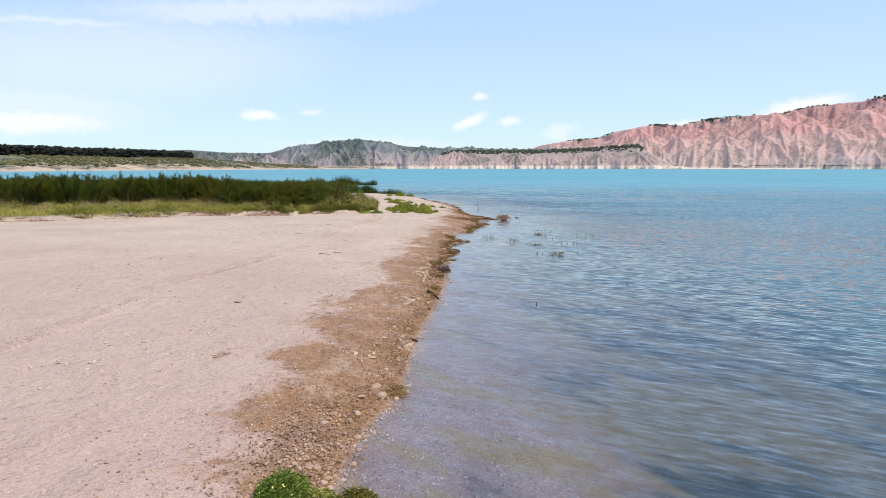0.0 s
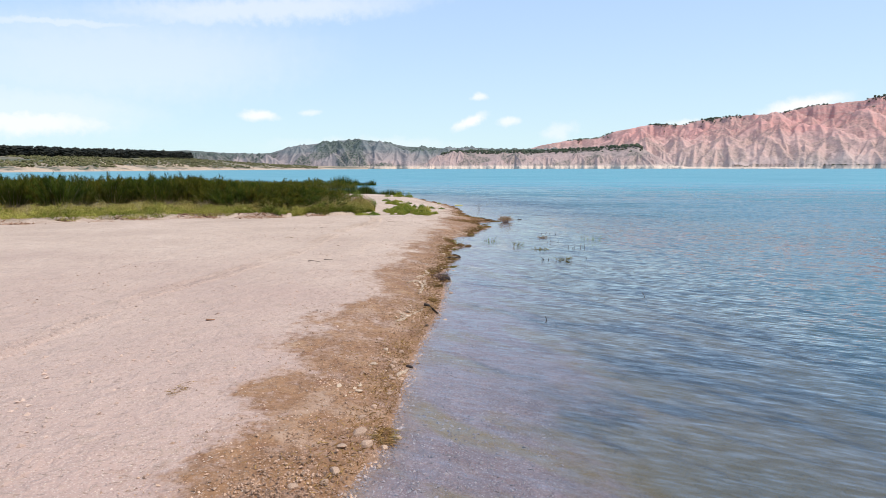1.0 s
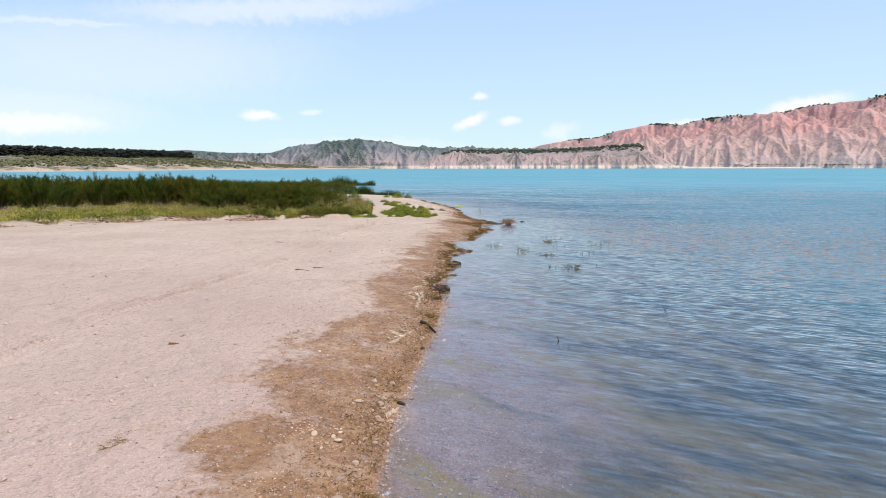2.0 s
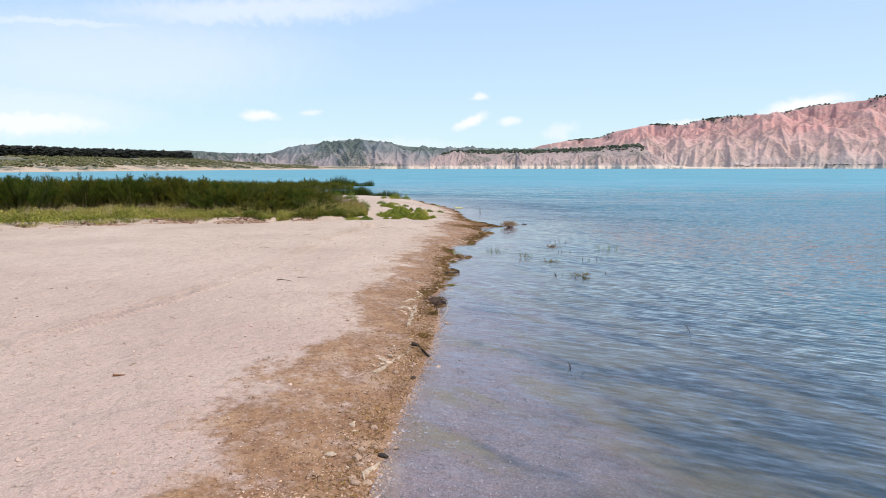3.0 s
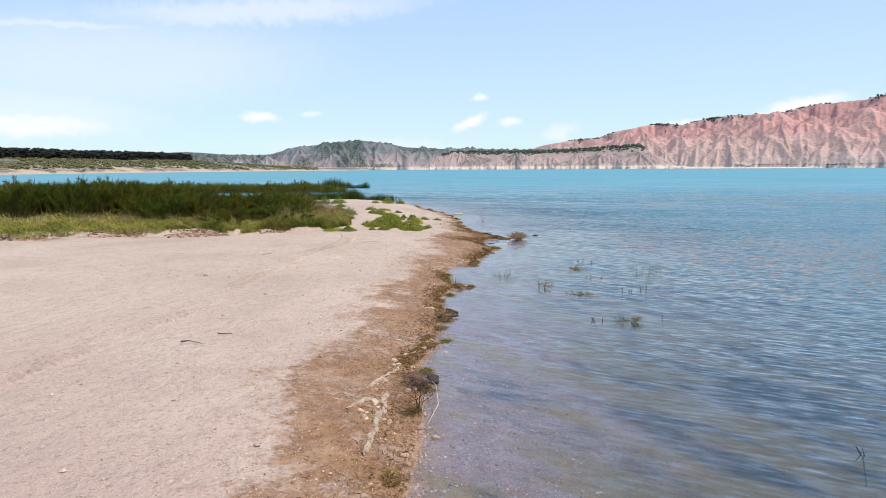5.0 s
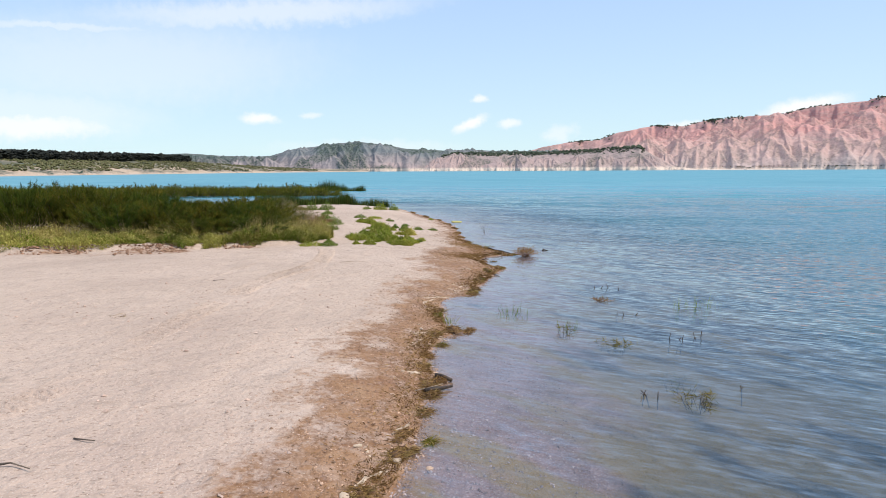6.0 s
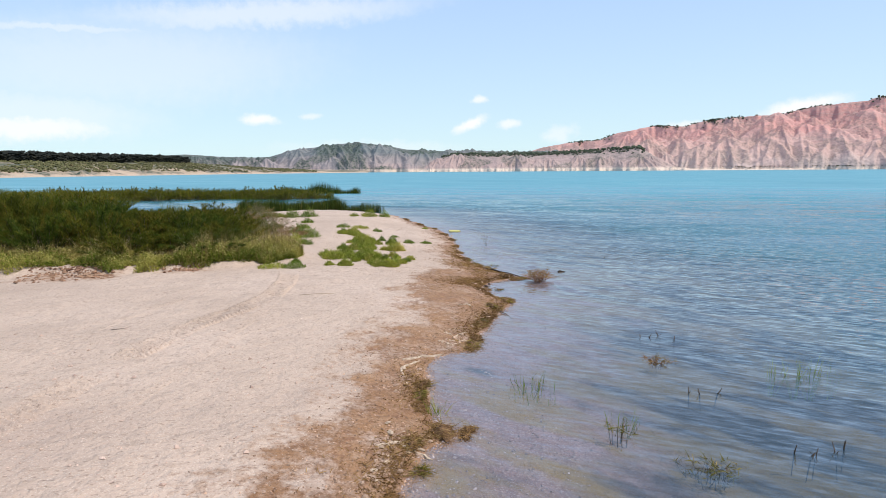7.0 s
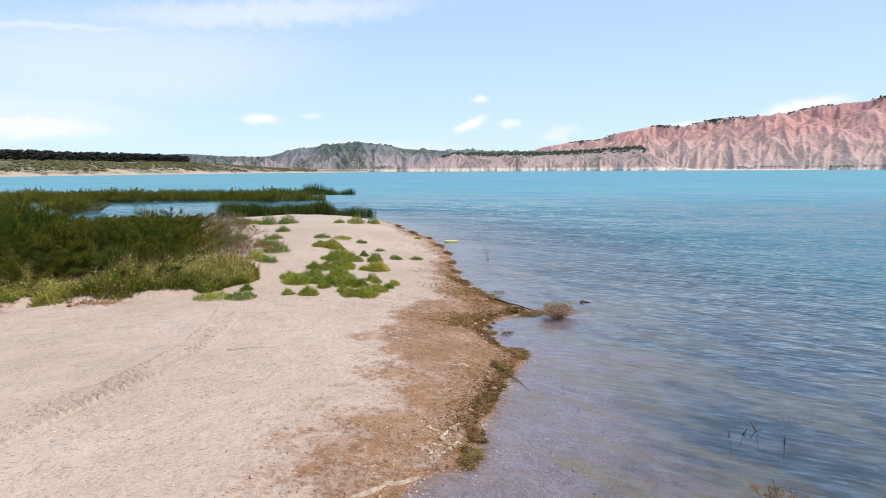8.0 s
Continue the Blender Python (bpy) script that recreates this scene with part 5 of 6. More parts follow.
def water_reeds(x, y, n, h, spread, seed, label, material=None, name="reed_clump"):
    """A few reeds standing out of the water, rooted in the bed."""
    rng = np.random.default_rng(seed)
    z = height_at(x, y)
    root, tip, w = shoots(rng, n, 0, 0, spread, 0.0, h * 0.75, 0.7, 0.0065)
    tip[:, 2] += -z
    v, f = blade_mesh(root, tip, w, rng.normal(0, 0.012, root.shape), rng)
    ob = mesh_object(name, v, f, material or M_HERBGREEN, None, False)
    ob.location = (x, y, z)
    return tagged(ob, label, "reeds", "reeds in the shallows")


def stick(x, y, h, lean, seed, label, material):
    rng = np.random.default_rng(seed)
    z = height_at(x, y)
    top = max(h * 0.42, 0.035)
    lean *= 0.6
    a = rng.uniform(0, 6.283)
    up = top - z
    parts = [tube([(0, 0, 0), (0.4 * lean * math.cos(a), 0.4 * lean * math.sin(a), up * 0.7), (lean * math.cos(a), lean * math.sin(a), up)], (0.003, 0.007, 0.004), 5),
             tube([(0.3 * lean * math.cos(a), 0.3 * lean * math.sin(a), up * 0.75), (0.3 * lean * math.cos(a) + rng.normal(0, 0.025), rng.normal(0, 0.02), up * rng.uniform(0.85, 1.0))], (0.004, 0.002), 4)]
    v, f = joined(parts)
    ob = mesh_object("stick", v, f, material)
    ob.location = (x, y, z)
    return tagged(ob, label, "stick", "sticks in the water")


def tuft(x, y, r, h, n, seed, label, material, name="grass_tuft", group="tufts on the sand", leaves=False):
    """A tuft of grass or a leafy herb with its own blades."""
    rng = np.random.default_rng(seed)
    z = max(height_at(x, y), -0.02)
    m = n * (1 if leaves else 6)
    # a lumpy low dome filled with short leaves, a few stalks above it
    a, q = rng.uniform(0, 6.283, m), r * rng.uniform(0, 1, m) ** 0.6 * np.where(rng.uniform(0, 1, m) < 0.12, 1.15, 1.0)
    px, py = q * np.cos(a), q * np.sin(a)
    lump = fbm(px / r * 1.8 + seed * 3.1, py / r * 1.8, seed, 3)
    keep = lump - 0.22 * (q / r) > 0.12
    px, py, q, lump = px[keep], py[keep], q[keep], lump[keep]
    m = len(px)
    roof = h * np.maximum(1.0 - 0.8 * (q / r) ** 2, 0.12) * (0.05 + 1.7 * lump)
    root = np.stack([px, py, roof * rng.uniform(0.0, 0.85, m) - 0.02], 1)
    ln = rng.uniform(0.25, 1.0, m) * h * 0.36 + 0.02
    b = rng.uniform(0, 6.283, m)
    tip = root + np.stack([np.cos(b) * ln * 0.75, np.sin(b) * ln * 0.75, ln * rng.uniform(0.15, 1.0, m)], 1)
    w = rng.uniform(0.005, 0.012, m)
    v, f = blade_mesh(root, tip, w, rng.normal(0, 0.006, root.shape), rng)
    if not leaves:
        ob = mesh_object(name, v, f, material, None, False)
        ob.location = (x, y, z)
        return tagged(ob, label, "grass", group)
    thing = empty_thing(name, label, "plant")
    thing.location = (x, y, z)
    mesh_object("stem_tuft", v, f, material, thing, False)
    m = n * 14
    a, q = rng.uniform(0, 6.283, m), r * np.sqrt(rng.uniform(0, 1, m))
    lr = np.stack([q * np.cos(a), q * np.sin(a), h * rng.uniform(0.15, 1.0, m) * (1.05 - 0.6 * (q / r) ** 2)], 1)
    ln, b = rng.uniform(0.015, 0.04, m), rng.uniform(0, 6.283, m)
    lt = lr + np.stack([ln * np.cos(b), ln * np.sin(b), ln * rng.uniform(-0.3, 0.8, m)], 1)
    v, f = blade_mesh(lr, lt, rng.uniform(0.006, 0.012, m), np.zeros(lr.shape), rng)
    mesh_object("foliage", v, f, material, thing, False)
    k = rng.choice(m, max(6, m // 60), replace=False)
    flower_heads(lr[k] + (0, 0, 0.02), rng, thing, 0.006)
    return thing


def tyre_track(points, width, name, label, lug=0.075, deep=0.019):
    """A strip of pressed sand with raised slanting bars, laid over the ground."""
    pts = np.array(points, float)
    seg = np.concatenate([[0], np.cumsum(np.hypot(*np.diff(pts, axis=0).T))])
    n = int(seg[-1] / (lug / 4))
    s = np.linspace(0, seg[-1], n)
    # rounded course
    cx = np.interp(s, seg, pts[:, 0])
    cy = np.interp(s, seg, pts[:, 1])
    k = np.ones(41) / 41
    cx = np.convolve(np.pad(cx, 20, "edge"), k, "valid")
    cy = np.convolve(np.pad(cy, 20, "edge"), k, "valid")
    tx, ty = np.gradient(cx), np.gradient(cy)
    ln = np.hypot(tx, ty)
    nx, ny = -ty / ln, tx / ln
    u = np.linspace(-1, 1, 15)
    U, S = np.meshgrid(u, s, indexing="xy")
    X = cx[:, None] + nx[:, None] * U * width / 2
    Y = cy[:, None] + ny[:, None] * U * width / 2
    bars = np.sin((S + np.abs(U) * lug * 0.9) / lug * 2 * np.pi)
    worn = smooth(0.36, 0.6, fbm(X * 1.1, Y * 0.8, 45, 3))
    edge = smooth(1.0, 0.8, np.abs(U))
    Z = ground_z(X.ravel(), Y.ravel()).reshape(X.shape) + 0.009 * smooth(1.0, 0.85, np.abs(U)) - 0.006
    ends = smooth(0, 0.6, S) * smooth(0, 0.6, seg[-1] - S)
    Z = Z + edge * (0.25 + 0.75 * worn) * deep * (bars + 0.6) * ends - 0.02 * (1 - ends)
    ob = mesh_object(name, np.stack([X.ravel(), Y.ravel(), Z.ravel()], 1), grid_faces(len(s), 15), M_GROUND)
    return tagged(ob, label, "tyre track", kind="structure")


def crust(points, width, seed):
    """A thin ragged ribbon of dried whitish scum, cracked up at its edges."""
    rng = np.random.default_rng(seed)
    pts = np.array(points, float)
    seg = np.concatenate([[0], np.cumsum(np.hypot(*np.diff(pts, axis=0).T))])
    n, m = max(12, int(seg[-1] / 0.02)), 9
    s = np.linspace(0, seg[-1], n)
    cx, cy = np.interp(s, seg, pts[:, 0]), np.interp(s, seg, pts[:, 1])
    cx = cx + 0.12 * (fbm(s * 4.0, s * 0, seed + 5, 3) - 0.5)
    tx, ty = np.gradient(cx), np.gradient(cy)
    ln = np.hypot(tx, ty)
    u = np.linspace(-1, 1, m)
    wide = width * (0.35 + 1.3 * fbm(s * 4.0, s * 0 + seed, seed, 3)) * np.clip(np.minimum(s, s[-1] - s) / 0.08, 0.15, 1)
    x = cx[:, None] - ty[:, None] / ln[:, None] * u * wide[:, None] + rng.normal(0, 0.004, (n, m))
    y = cy[:, None] + tx[:, None] / ln[:, None] * u * wide[:, None] + rng.normal(0, 0.006, (n, m))
    x, y = x.ravel(), y.ravel()
    uu = np.tile(u, n)
    z = ground_z(x, y) - 0.006 + 0.028 * (1 - uu ** 4) * (0.2 + 1.1 * fbm(x * 14, y * 14, seed + 1, 3))
    return tagged(mesh_object("foam_crust", np.stack([x, y, z], 1), grid_faces(n, m), M_PALE, None, False), "ragged whitish crust of dried scum on damp sand", "crust", "foam crusts")


gravel()
debris_line()
litter()
rng = np.random.default_rng(88)
for x, y, r, label in ((-0.44, 8.02, 0.075, "rounded tan stone at the water's edge"), (-0.34, 7.84, 0.07, "rounded pale tan stone at the water's edge"),
                       (-0.2, 7.86, 0.035, "small pale stone at the water's edge"), (-0.52, 7.72, 0.045, "small brown stone beside larger ones")):
    stone(x, y, r, STONES, label, rng)
for k in range(150):
    y = 6 + 34 * rng.uniform(0, 1) ** 1.3
    x, y = edge_point(y, rng.normal(0.12, 0.14))
    stone(x, y, rng.uniform(0.018, 0.045), STONES, "small brown stone on the damp shore", rng)
for x, y in ((-0.98, 15.65), (-0.93, 15.45), (-0.97, 15.85), (-0.84, 16.3), (-0.9, 16.45), (-0.86, 15.0), (-0.95, 14.85), (-0.8, 14.7), (-0.76, 12.4), (-0.8, 12.1),
             (-0.72, 12.65), (-0.76, 8.87), (-0.70, 9.0), (-0.66, 9.72), (-0.62, 10.4), (-0.72, 17.2), (-0.95, 17.0), (-0.95, 19.3), (-0.98, 20.6), (-1.05, 21.2), (-1.15, 22.6), (-1.3, 23.4)):
    for k in range(4):
        stone(x + rng.normal(0, 0.05), y + rng.normal(0, 0.12), 0.012 + 0.04 * rng.uniform(0, 1) ** 2, PALES, "flat whitish crusted stone on the damp shore", rng, "pale stones")
RING = ((-0.98, 25.01, -0.72, 24.77, 10), (-0.75, 24.8, -0.62, 25.19, 9), (-0.96, 24.49, -0.69, 24.46, 11), (-0.83, 24.57, -0.55, 24.72, 8))
for x0, y0, x1, y1, n in RING:
    for k in range(n):
        s = (k + rng.uniform(0.2, 0.8)) / n
        stone(x0 + (x1 - x0) * s + rng.normal(0, 0.012), y0 + (y1 - y0) * s + rng.normal(0, 0.02), rng.uniform(0.014, 0.028), PALES, "small cream pebble in a loose ring on wet sand", rng, "white pebbles")
for k, course in enumerate((
        [(-0.76, 11.73), (-0.69, 12.05), (-0.61, 12.42), (-0.59, 12.92)],
        [(-0.72, 13.88), (-0.77, 14.63), (-0.83, 15.33)],
        [(-0.36, 9.58), (-0.32, 9.89)],
        [(-1.23, 22.99), (-1.24, 23.44), (-1.16, 23.69)],
        [(-0.88, 20.97), (-0.81, 21.16), (-0.67, 21.09)],
        [(-0.83, 17.57), (-0.75, 17.74), (-0.72, 17.92)],
        [(-1.1, 20.97), (-0.92, 21.15), (-0.65, 20.94)],
        [(-1.29, 23.57), (-1.09, 23.88), (-0.85, 24.11)],
        [(-0.82, 26.76), (-0.7, 26.89), (-0.6, 26.78)],
        [(-1.03, 15.3), (-0.98, 15.65), (-0.9, 16.0), (-0.82, 16.3)],
        [(-1.07, 14.7), (-1.0, 15.0), (-0.86, 15.08)],
        [(-0.92, 16.5), (-0.84, 16.75), (-0.75, 16.9)])):
    crust(course, (0.018, 0.032, 0.022)[k % 3] if k < 9 else 0.018, 380 + k)
for x, y, r in ((-0.46, 29.3, 0.05), (-0.4, 29.55, 0.04), (-0.42, 15.9, 0.07), (-0.45, 16.05, 0.06), (-0.32, 10.0, 0.04), (-0.36, 11.9, 0.045)):
    stone(x, y, r, DARKS, "dark wet stone lying in the water's edge", rng, "dark stones", max(height_at(x, y), -0.02))

# weed clumps: place, radius, height
for k, (x, y, r, h) in enumerate(((-0.24, 8.06, 0.17, 0.09), (-0.56, 15.75, 0.24, 0.16), (-0.71, 17.2, 0.2, 0.1), (-0.76, 17.6, 0.15, 0.07), (-0.64, 18.2, 0.14, 0.06), (-0.66, 18.9, 0.22, 0.13),
                                  (-0.62, 18.7, 0.13, 0.14), (-0.58, 19.1, 0.14, 0.16), (-0.88, 16.5, 0.15, 0.1), (-0.8, 16.9, 0.14, 0.1), (-0.82, 19.7, 0.13, 0.07), (-0.86, 20.2, 0.15, 0.08), (-0.62, 21.5, 0.25, 0.15), (-0.36, 21.52, 0.16, 0.13), (-0.85, 21.2, 0.16, 0.08), (-0.92, 22.1, 0.2, 0.12), (-0.98, 22.8, 0.18, 0.1),
                                  (-0.02, 27.86, 0.26, 0.12), (-0.2, 26.9, 0.22, 0.14), (-0.27, 26.45, 0.22, 0.14), (-0.44, 25.67, 0.2, 0.12), (-0.49, 25.02, 0.2, 0.11), (-0.51, 24.41, 0.17, 0.1), (-0.5, 28.9, 0.3, 0.1),
                                  (0.26, 30.31, 0.3, 0.07), (-0.1, 30.5, 0.3, 0.08), (-0.73, 32.15, 0.3, 0.1), (-1.2, 33.4, 0.3, 0.12), (-1.5, 34.9, 0.35, 0.12), (-1.75, 36.4, 0.4, 0.14), (-2.05, 38.4, 0.4, 0.14), (-2.5, 40.4, 0.4, 0.15),
                                  (-3.2, 42.8, 0.4, 0.18), (-4.1, 44.8, 0.45, 0.2), (-5.2, 47.4, 0.5, 0.2), (-0.5, 13.6, 0.12, 0.05), (-0.55, 14.9, 0.16, 0.07))):
    wrack(x, y, r, h, 500 + k, (M_WRACK, M_WRACK, M_LITTER)[k % 3], "brown tangle of washed-up weed at the waterline", int(260 + 5000 * r * r))
for k, (x, y, r, h) in enumerate(((-0.46, 17.57, 0.07, 0.06), (-0.55, 16.2, 0.13, 0.08), (-0.7, 20.7, 0.11, 0.1), (-0.18, 28.92, 0.2, 0.14), (-0.38, 32.36, 0.3, 0.08), (-0.95, 22.45, 0.14, 0.1), (-0.3, 27.05, 0.2, 0.16), (-0.42, 25.9, 0.2, 0.16), (-0.52, 24.6, 0.2, 0.15), (-0.05, 27.7, 0.24, 0.14), (-0.5, 31.6, 0.3, 0.14), (-0.85, 32.5, 0.3, 0.14), (-1.1, 33.2, 0.3, 0.14), (0.35, 30.35, 0.25, 0.12))):
    wrack(x, y, r, h, 560 + k, M_WEED, "olive-yellow weed clump in shallow water", 220)

driftwood([(-0.55, 12.98, 0.05), (-0.46, 12.95, 0.06), (-0.38, 12.85, 0.04), (-0.27, 12.74, 0.01)], 0.028, "short dark driftwood branch at the water's edge", M_DARKWOOD, seed=3)
driftwood([(-0.62, 19.28, 0.03), (-0.52, 19.26, 0.05), (-0.42, 19.2, 0.03)], 0.036, "stubby black waterlogged wood in shore weed", M_DARKWOOD, seed=21)
driftwood([(-0.66, 18.78, 0.02), (-0.54, 18.86, 0.04), (-0.4, 18.98, 0.04)], 0.032, "thick dark waterlogged branch in shore weed", M_DARKWOOD, seed=22)
driftwood([(-0.78, 18.72, 0.02), (-0.66, 18.8, 0.05), (-0.5, 18.98, 0.06)], 0.006, "pale thin stick caught in shore weed", M_PALEWOOD, seed=23)
driftwood([(-0.55, 31.25, 0.02), (-0.38, 31.02, 0.05), (-0.15, 30.98, 0.03), (0.05, 30.72, 0.05), (0.28, 30.6, 0.02), (0.45, 30.38, 0.0)], 0.017, "dark waterlogged log on the spit", M_DARKWOOD, seed=4)
driftwood([(1.24, 31.35, 0.02), (1.29, 31.37, 0.05), (1.34, 31.39, 0.035), (1.42, 31.4, 0.015)], 0.026, "short black log floating off the spit", M_DARKWOOD, seed=24)
driftwood([(-0.1, 26.75, 0.03), (0.0, 26.6, 0.02), (0.1, 26.35, 0.0)], 0.011, "wet stick leading into the water", M_BARK, seed=5)
driftwood([(-3.52, 16.2, 0.02), (-3.4, 16.25, 0.03), (-3.25, 16.2, 0.02)], 0.0110, "short brown stick lying on the sand", M_BARK, seed=6)
driftwood([(-4.5, 17.3, 0.015), (-4.35, 17.5, 0.02)], 0.0060, "thin twig lying on the sand", M_BARK, seed=7)
driftwood([(-3.24, 10.98, 0.012), (-3.14, 11.01, 0.012)], 0.012, "small reddish bark chip on the sand", M_RUST, seed=8)
driftwood([(-3.32, 16.8, 0.01), (-3.1, 16.75, 0.015)], 0.0070, "thin twig lying on the sand", M_BARK, seed=9)
driftwood([(-3.75, 26.75, 0.01), (-3.4, 26.85, 0.02), (-3.15, 26.9, 0.01)], 0.004, "long thin twig lying on the sand", M_DEADSTALK, seed=10)
driftwood([(-5.6, 24.0, 0.01), (-5.4, 24.1, 0.02)], 0.0060, "thin twig lying on the sand", M_BARK, seed=12)

twig_shrub(-0.56, 15.68, 0.16, 0.26, 610, "dead purple-brown twiggy shrub washed up on shore", M_PURPLE, 40)
twig_shrub(-0.46, 15.0, 0.34, 0.22, 611, "bare forked dead branch standing at the water's edge", M_DARKWOOD, 9)
driftwood([(-0.36, 14.75, 0.0), (-0.28, 15.0, 0.10), (-0.34, 15.35, 0.16), (-0.42, 15.6, 0.12)], 0.0045, "pale bent stick arched over the shore", M_PALEWOOD, "bent_stick", 13)
twig_shrub(0.72, 30.1, 0.42, 0.36, 612, "dry straw-brown shrub standing in the water off the spit", M_RUST, 90, "dry_shrub", M_STRAW)
twig_shrub(-0.72, 37.3, 0.5, 0.4, 613, "sparse bare twigs rising from the water", M_BARK, 9)
twig_shrub(2.87, 25.96, 0.16, 0.35, 614, "reddish dead twigs breaking the water's surface", M_BARK, 18)
twig_shrub(1.95, 24.02, 0.07, 0.2, 615, "rust-brown dry shrub tip just above the water", M_RUST, 9, "dry_shrub", M_RUSTLEAF, -0.02)
twig_shrub(1.98, 23.95, 0.10, 0.17, 616, "straw-coloured dry weed above the water", M_RUST, 8, "dry_shrub", M_STRAW, -0.02)
twig_shrub(1.7, 21.03, 0.16, 0.3, 617, "half-drowned shrub with small yellowed leaves", M_BARK, 26, "drowned_shrub", M_WEED, -0.08)
twig_shrub(2.22, 18.87, 0.2, 0.22, 618, "half-drowned green shrub with pale yellow buds", M_BARK, 18, "drowned_shrub", M_WEED, -0.05)
twig_shrub(1.06, 21.61, 0.26, 0.14, 619, "thin leafy plant standing in the shallows", M_BARK, 7, "drowned_shrub", M_WEED, -0.05)
twig_shrub(1.52, 12.54, 0.16, 0.16, 620, "small bare twigs sticking out of the water", M_DARKWOOD, 6)
twig_shrub(2.22, 19.56, 0.12, 0.3, 621, "nearly drowned olive shrub top", M_BARK, 16, "drowned_shrub", M_WEED, -0.11)

for k, (x, y, n, h, s) in enumerate(((3.24, 23.6, 14, 0.3, 0.04), (3.48, 23.55, 18, 0.36, 0.05), (3.68, 23.6, 18, 0.38, 0.05), (3.95, 23.7, 5, 0.2, 0.1))):
    water_reeds(x, y, n, h, s, 640 + k, "slender green reeds standing in shallow water")
water_reeds(0.28, 22.9, 26, 0.24, 0.2, 650, "bright green grass clump growing in shallow water")
water_reeds(0.32, 22.7, 18, 0.14, 0.3, 651, "thin green blades scattered in shallow water")
water_reeds(1.15, 21.9, 26, 0.22, 0.14, 652, "pale green blades standing in the shallows")
water_reeds(-0.7, 22.0, 30, 0.24, 0.1, 653, "green grass sprig among shore weed", M_GRASS, "grass_sprig")
for k, (x, y, h) in enumerate(((2.17, 22.81, 0.16), (2.05, 22.85, 0.1), (2.32, 22.84, 0.14), (2.7, 21.34, 0.14), (2.55, 21.4, 0.2), (2.92, 21.36, 0.18), (3.02, 21.5, 0.22), (2.63, 21.3, 0.09),
                               (1.75, 18.92, 0.14), (1.68, 18.95, 0.12), (1.83, 18.9, 0.1), (3.32, 14.42, 0.16), (2.83, 19.28, 0.1), (2.1, 25.26, 0.14), (2.3, 25.3, 0.18), (2.45, 25.1, 0.15), (2.0, 25.2, 0.1), (2.65, 33.82, 0.14), (1.42, 12.5, 0.14))):
    stick(x, y, h, 0.06 + 0.05 * (k % 3), 660 + k, "dark wet stick poking out of the lake", M_DARKWOOD)

# plants on the sand
tuft(-0.60, 5.76, 0.19, 0.2, 160, 700, "bushy green herb with tiny yellow flowers by the water", M_HERBGREEN, "herb_plant", leaves=True)
tuft(-0.10, 5.78, 0.16, 0.16, 120, 701, "olive-green herb growing in the water's edge", M_WEED, "herb_plant", leaves=True)
tuft(-0.33, 5.75, 0.12, 0.16, 60, 702, "small green herb between two larger ones", M_HERB, "herb_plant", leaves=True)
wrack(-0.10, 6.05, 0.16, 0.10, 703, M_STRAW, "straw-coloured dead stalks tangled by the water", 90, False)
placed = 0
while placed < 90:
    # thickest at the front of the patch and along a line to its back, with bare sand between
    y = 30.4 + 7.2 * rng.uniform(0, 1) ** 1.6
    mid = float(np.interp(y, [30.4, 32.5, 34.5, 37.6], [-3.75, -4.2, -4.4, -5.6]))
    half = float(np.interp(y, [30.4, 31.4, 33.5, 37.6], [0.8, 1.4, 0.9, 0.5]))
    x = mid + half * max(-1.4, min(1.4, rng.normal(0.1, 0.55)))
    clump = float(fbm(np.array([x * 1.5]), np.array([y * 1.1]), 79, 3)[0])
    if clump < 0.46:
        continue
    big = min(1.0, max(0.0, (clump - 0.44) * 4)) * rng.uniform(0.3, 1.0)
    tuft(x, y, 0.09 + 0.17 * big, 0.08 + 0.30 * big, int(70 + 220 * big), 720 + placed, ("lush yellow-green grass clump on the sand", "low green herb clump in a patch on the sand")[placed % 3 == 0], (M_GRASS, M_HERBGREEN, M_GRASS, M_GRASS, M_HERB)[placed % 5], group="grass patch on the sand")
    placed += 1
for k, (x, y, r, h) in enumerate(((-9.93, 44.04, 0.42, 0.3), (-9.2, 44.3, 0.45, 0.32), (-10.6, 44.2, 0.35, 0.25), (-6.33, 35.38, 0.36, 0.28), (-6.6, 32.8, 0.4, 0.26), (-6.3, 33.9, 0.3, 0.2), (-5.9, 33.6, 0.26, 0.16), (-7.1, 36.6, 0.4, 0.25),
                                  (-6.51, 44.99, 0.4, 0.3), (-5.9, 45.6, 0.3, 0.25), (-6.19, 39.07, 0.3, 0.12), (-5.6, 39.2, 0.4, 0.1), (-3.14, 35.59, 0.2, 0.1), (-2.67, 35.97, 0.22, 0.08), (-7.22, 44.96, 0.25, 0.15), (-4.82, 38.82, 0.2, 0.1),
                                  (-4.99, 30.0, 0.3, 0.1), (-5.5, 29.9, 0.35, 0.12), (-3.9, 37.2, 0.18, 0.08), (-7.6, 38.6, 0.3, 0.16), (-3.4, 41.5, 0.15, 0.08), (-8.2, 41.0, 0.3, 0.2))):
    tuft(x, y, r * 0.9, h * 1.35, int(420 * r) + 30, 1760 + k, "small green tuft growing out of bare sand", (M_HERBGREEN, M_HERBGREEN, M_GRASS)[k % 3])
for k, (x, y, r, h) in enumerate(((-10.45, 41.24, 0.6, 0.9), (-9.59, 38.55, 0.6, 0.7), (-8.9, 37.4, 0.6, 0.6), (-8.2, 36.4, 0.5, 0.5), (-9.8, 40.0, 0.6, 0.8), (-7.6, 35.2, 0.5, 0.4))):
    twig_shrub(x, y, h, r, 800 + k, "dry olive-brown shrub at the thicket's edge", M_BARK, 44, "dry_shrub", M_SCRUBLEAF)
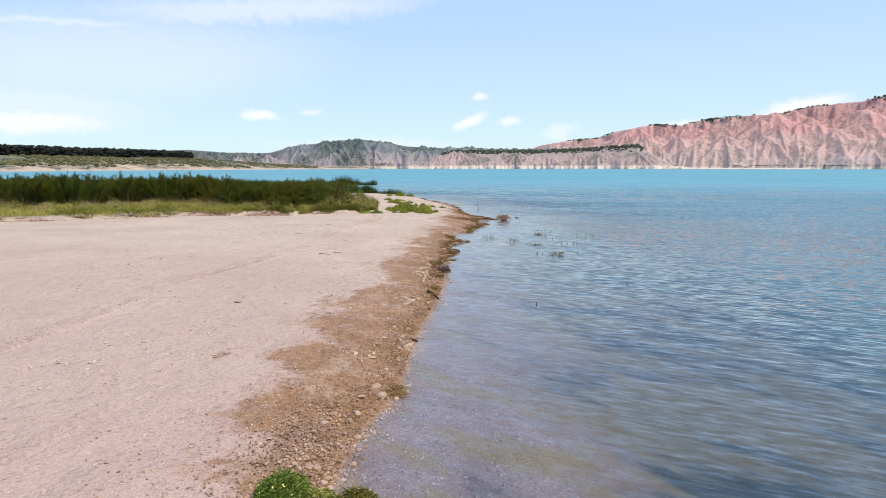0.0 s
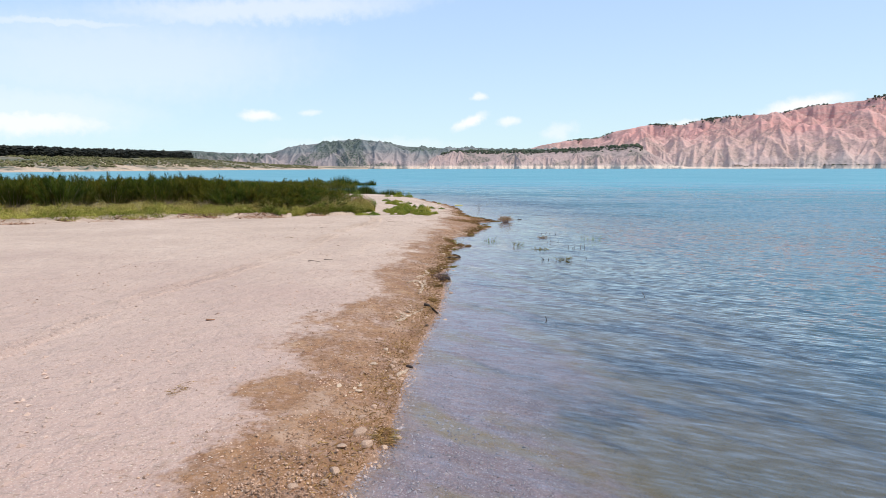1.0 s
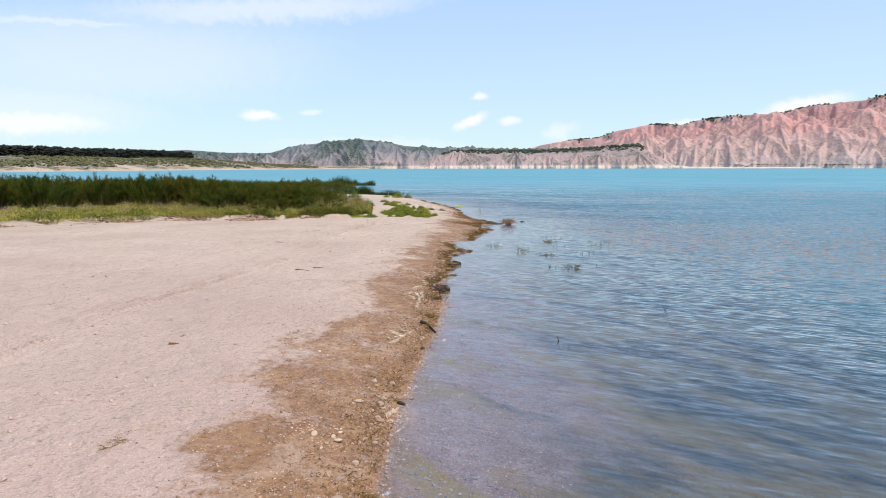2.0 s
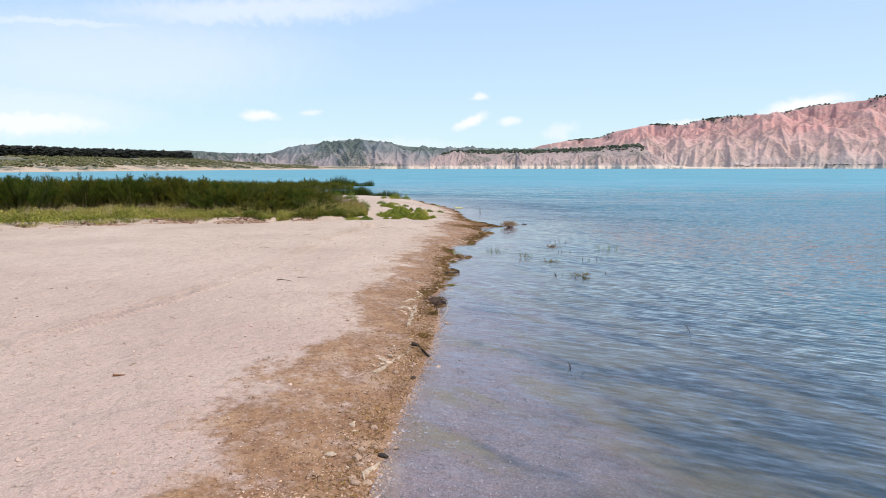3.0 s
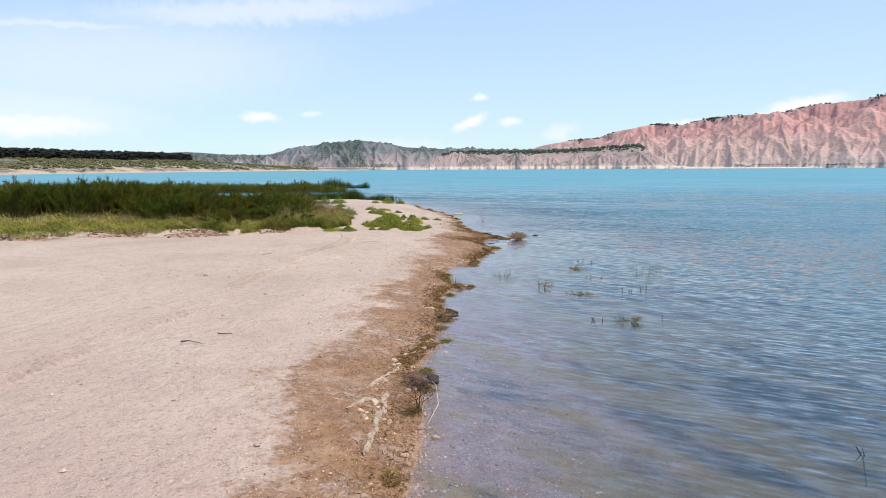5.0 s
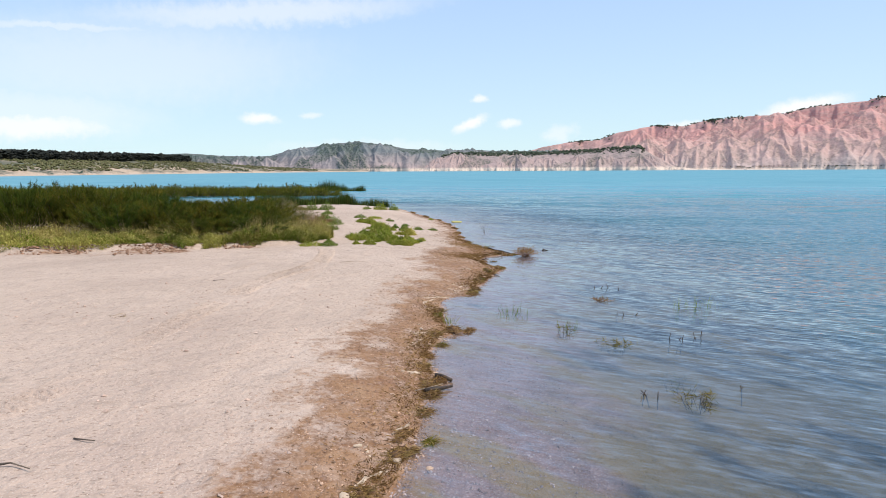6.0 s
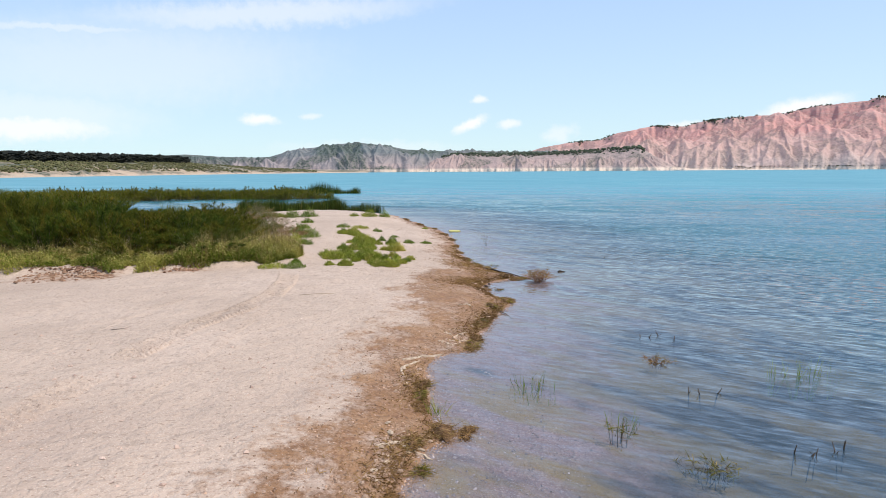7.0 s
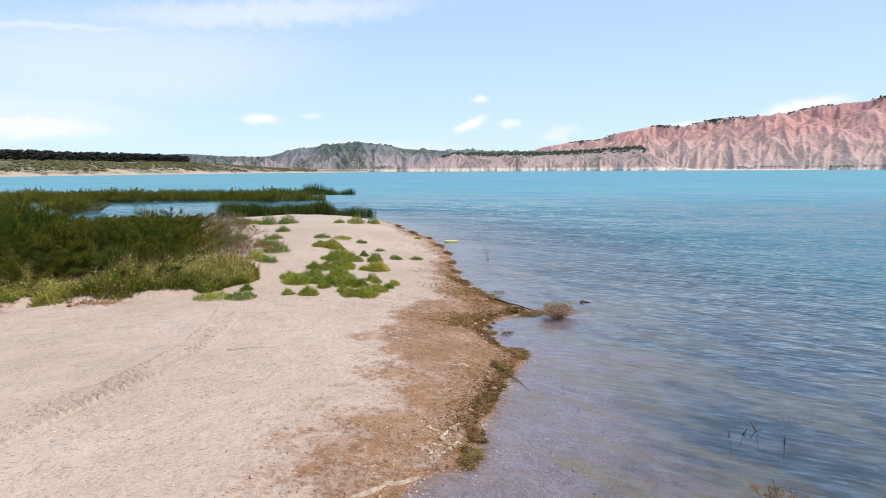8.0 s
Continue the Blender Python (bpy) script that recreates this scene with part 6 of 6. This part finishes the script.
for k, (x, y, r, h) in enumerate(((-2.28, 8.42, 0.15, 0.02), (-5.61, 20.89, 0.22, 0.04), (-4.52, 20.34, 0.1, 0.02))):
    wrack(x, y, r, h, 820 + k, M_LITTER, "small dry straw tuft on the sand", 110, False)
for k in range(16):
    y = rng.uniform(34.5, 44)
    x = -0.15 - (0.41 + 0.1 * rng.uniform(0, 1)) * (y - 19.1)
    twig_shrub(x, y, rng.uniform(0.3, 0.6), rng.uniform(0.35, 0.6), 860 + k, "dry rusty-olive shrub between thicket and sand", (M_BARK, M_RUST)[k % 2], 34, "dry_shrub", (M_SCRUBLEAF, M_SCRUBLEAF, M_SCRUBLEAF, M_RUSTLEAF)[k % 4])
# dry stalks standing at the foot of the thicket
for k in range(16):
    x = -8 - 1.1 * k
    twig_shrub(x, float(herb_front(x)) + 1.5, 0.55, 0.35, 840 + k, "dead straw-coloured stalks before the thicket", M_DEADSTALK, 14, "dead_stalks")

# floating board
bm = bmesh.new()
bmesh.ops.create_cube(bm, size=1.0)
bmesh.ops.bevel(bm, geom=bm.edges[:], offset=0.08, segments=2, affect="EDGES")
board = bpy.data.meshes.new("floating_board")
bm.to_mesh(board)
bm.free()
board.materials.append(M_YELLOW)
ob = tagged(new("floating_board", board), "yellowed board floating by the shore", "board")
ob.matrix_world = pose(-2.2, 41.7, 0.03, 3, 2, 20) @ Matrix.Diagonal((0.46, 0.26, 0.05, 1))

tyre_track([(-4.6, 22.4), (-4.55, 24.3), (-4.37, 25.2), (-4.22, 26.3), (-4.4, 27.8), (-4.8, 29.2)], 0.46, "tyre_track", "lugged tyre print pressed into dry sand", 0.1, 0.034)
tyre_track([(-4.9, 7.0), (-4.8, 9.2), (-5.0, 12.4), (-4.6, 15), (-4.3, 18), (-4.6, 22.4)], 0.46, "tyre_track", "worn lugged tyre print pressed into dry sand", 0.1, 0.018)
tyre_track([(-5.75, 22.0), (-5.85, 24.5), (-5.85, 26.1), (-5.7, 27.5)], 0.2, "tyre_track", "faint narrow tyre print in dry sand", 0.06, 0.005)
tyre_track([(-3.6, 20.5), (-3.75, 23.5), (-4.0, 26.2), (-4.5, 28.4)], 0.16, "tyre_track", "narrow smooth wheel line in dry sand", 0.05, 0.004)
tyre_track([(-2.75, 4.6), (-2.58, 6.4), (-2.5, 7.2), (-2.36, 7.8), (-2.05, 8.5)], 0.26, "tyre_track", "gravelly rut in dry sand", 0.12, 0.01)
tyre_track([(-5.25, 29.77), (-4.99, 29.09), (-4.66, 28.04), (-4.45, 27.15), (-4.4, 26.6)], 0.06, "tyre_track", "thin curved wheel line in dry sand", 0.05, 0.008)
tyre_track([(-5.73, 25.33), (-5.7, 25.89), (-5.64, 26.68)], 0.12, "tyre_track", "faint wheel line in dry sand", 0.05, 0.008)
tyre_track([(-6.86, 27.25), (-6.7, 27.66), (-6.46, 28.11), (-6.11, 28.37)], 0.14, "tyre_track", "faint wheel line in dry sand before the herbs", 0.06, 0.008)
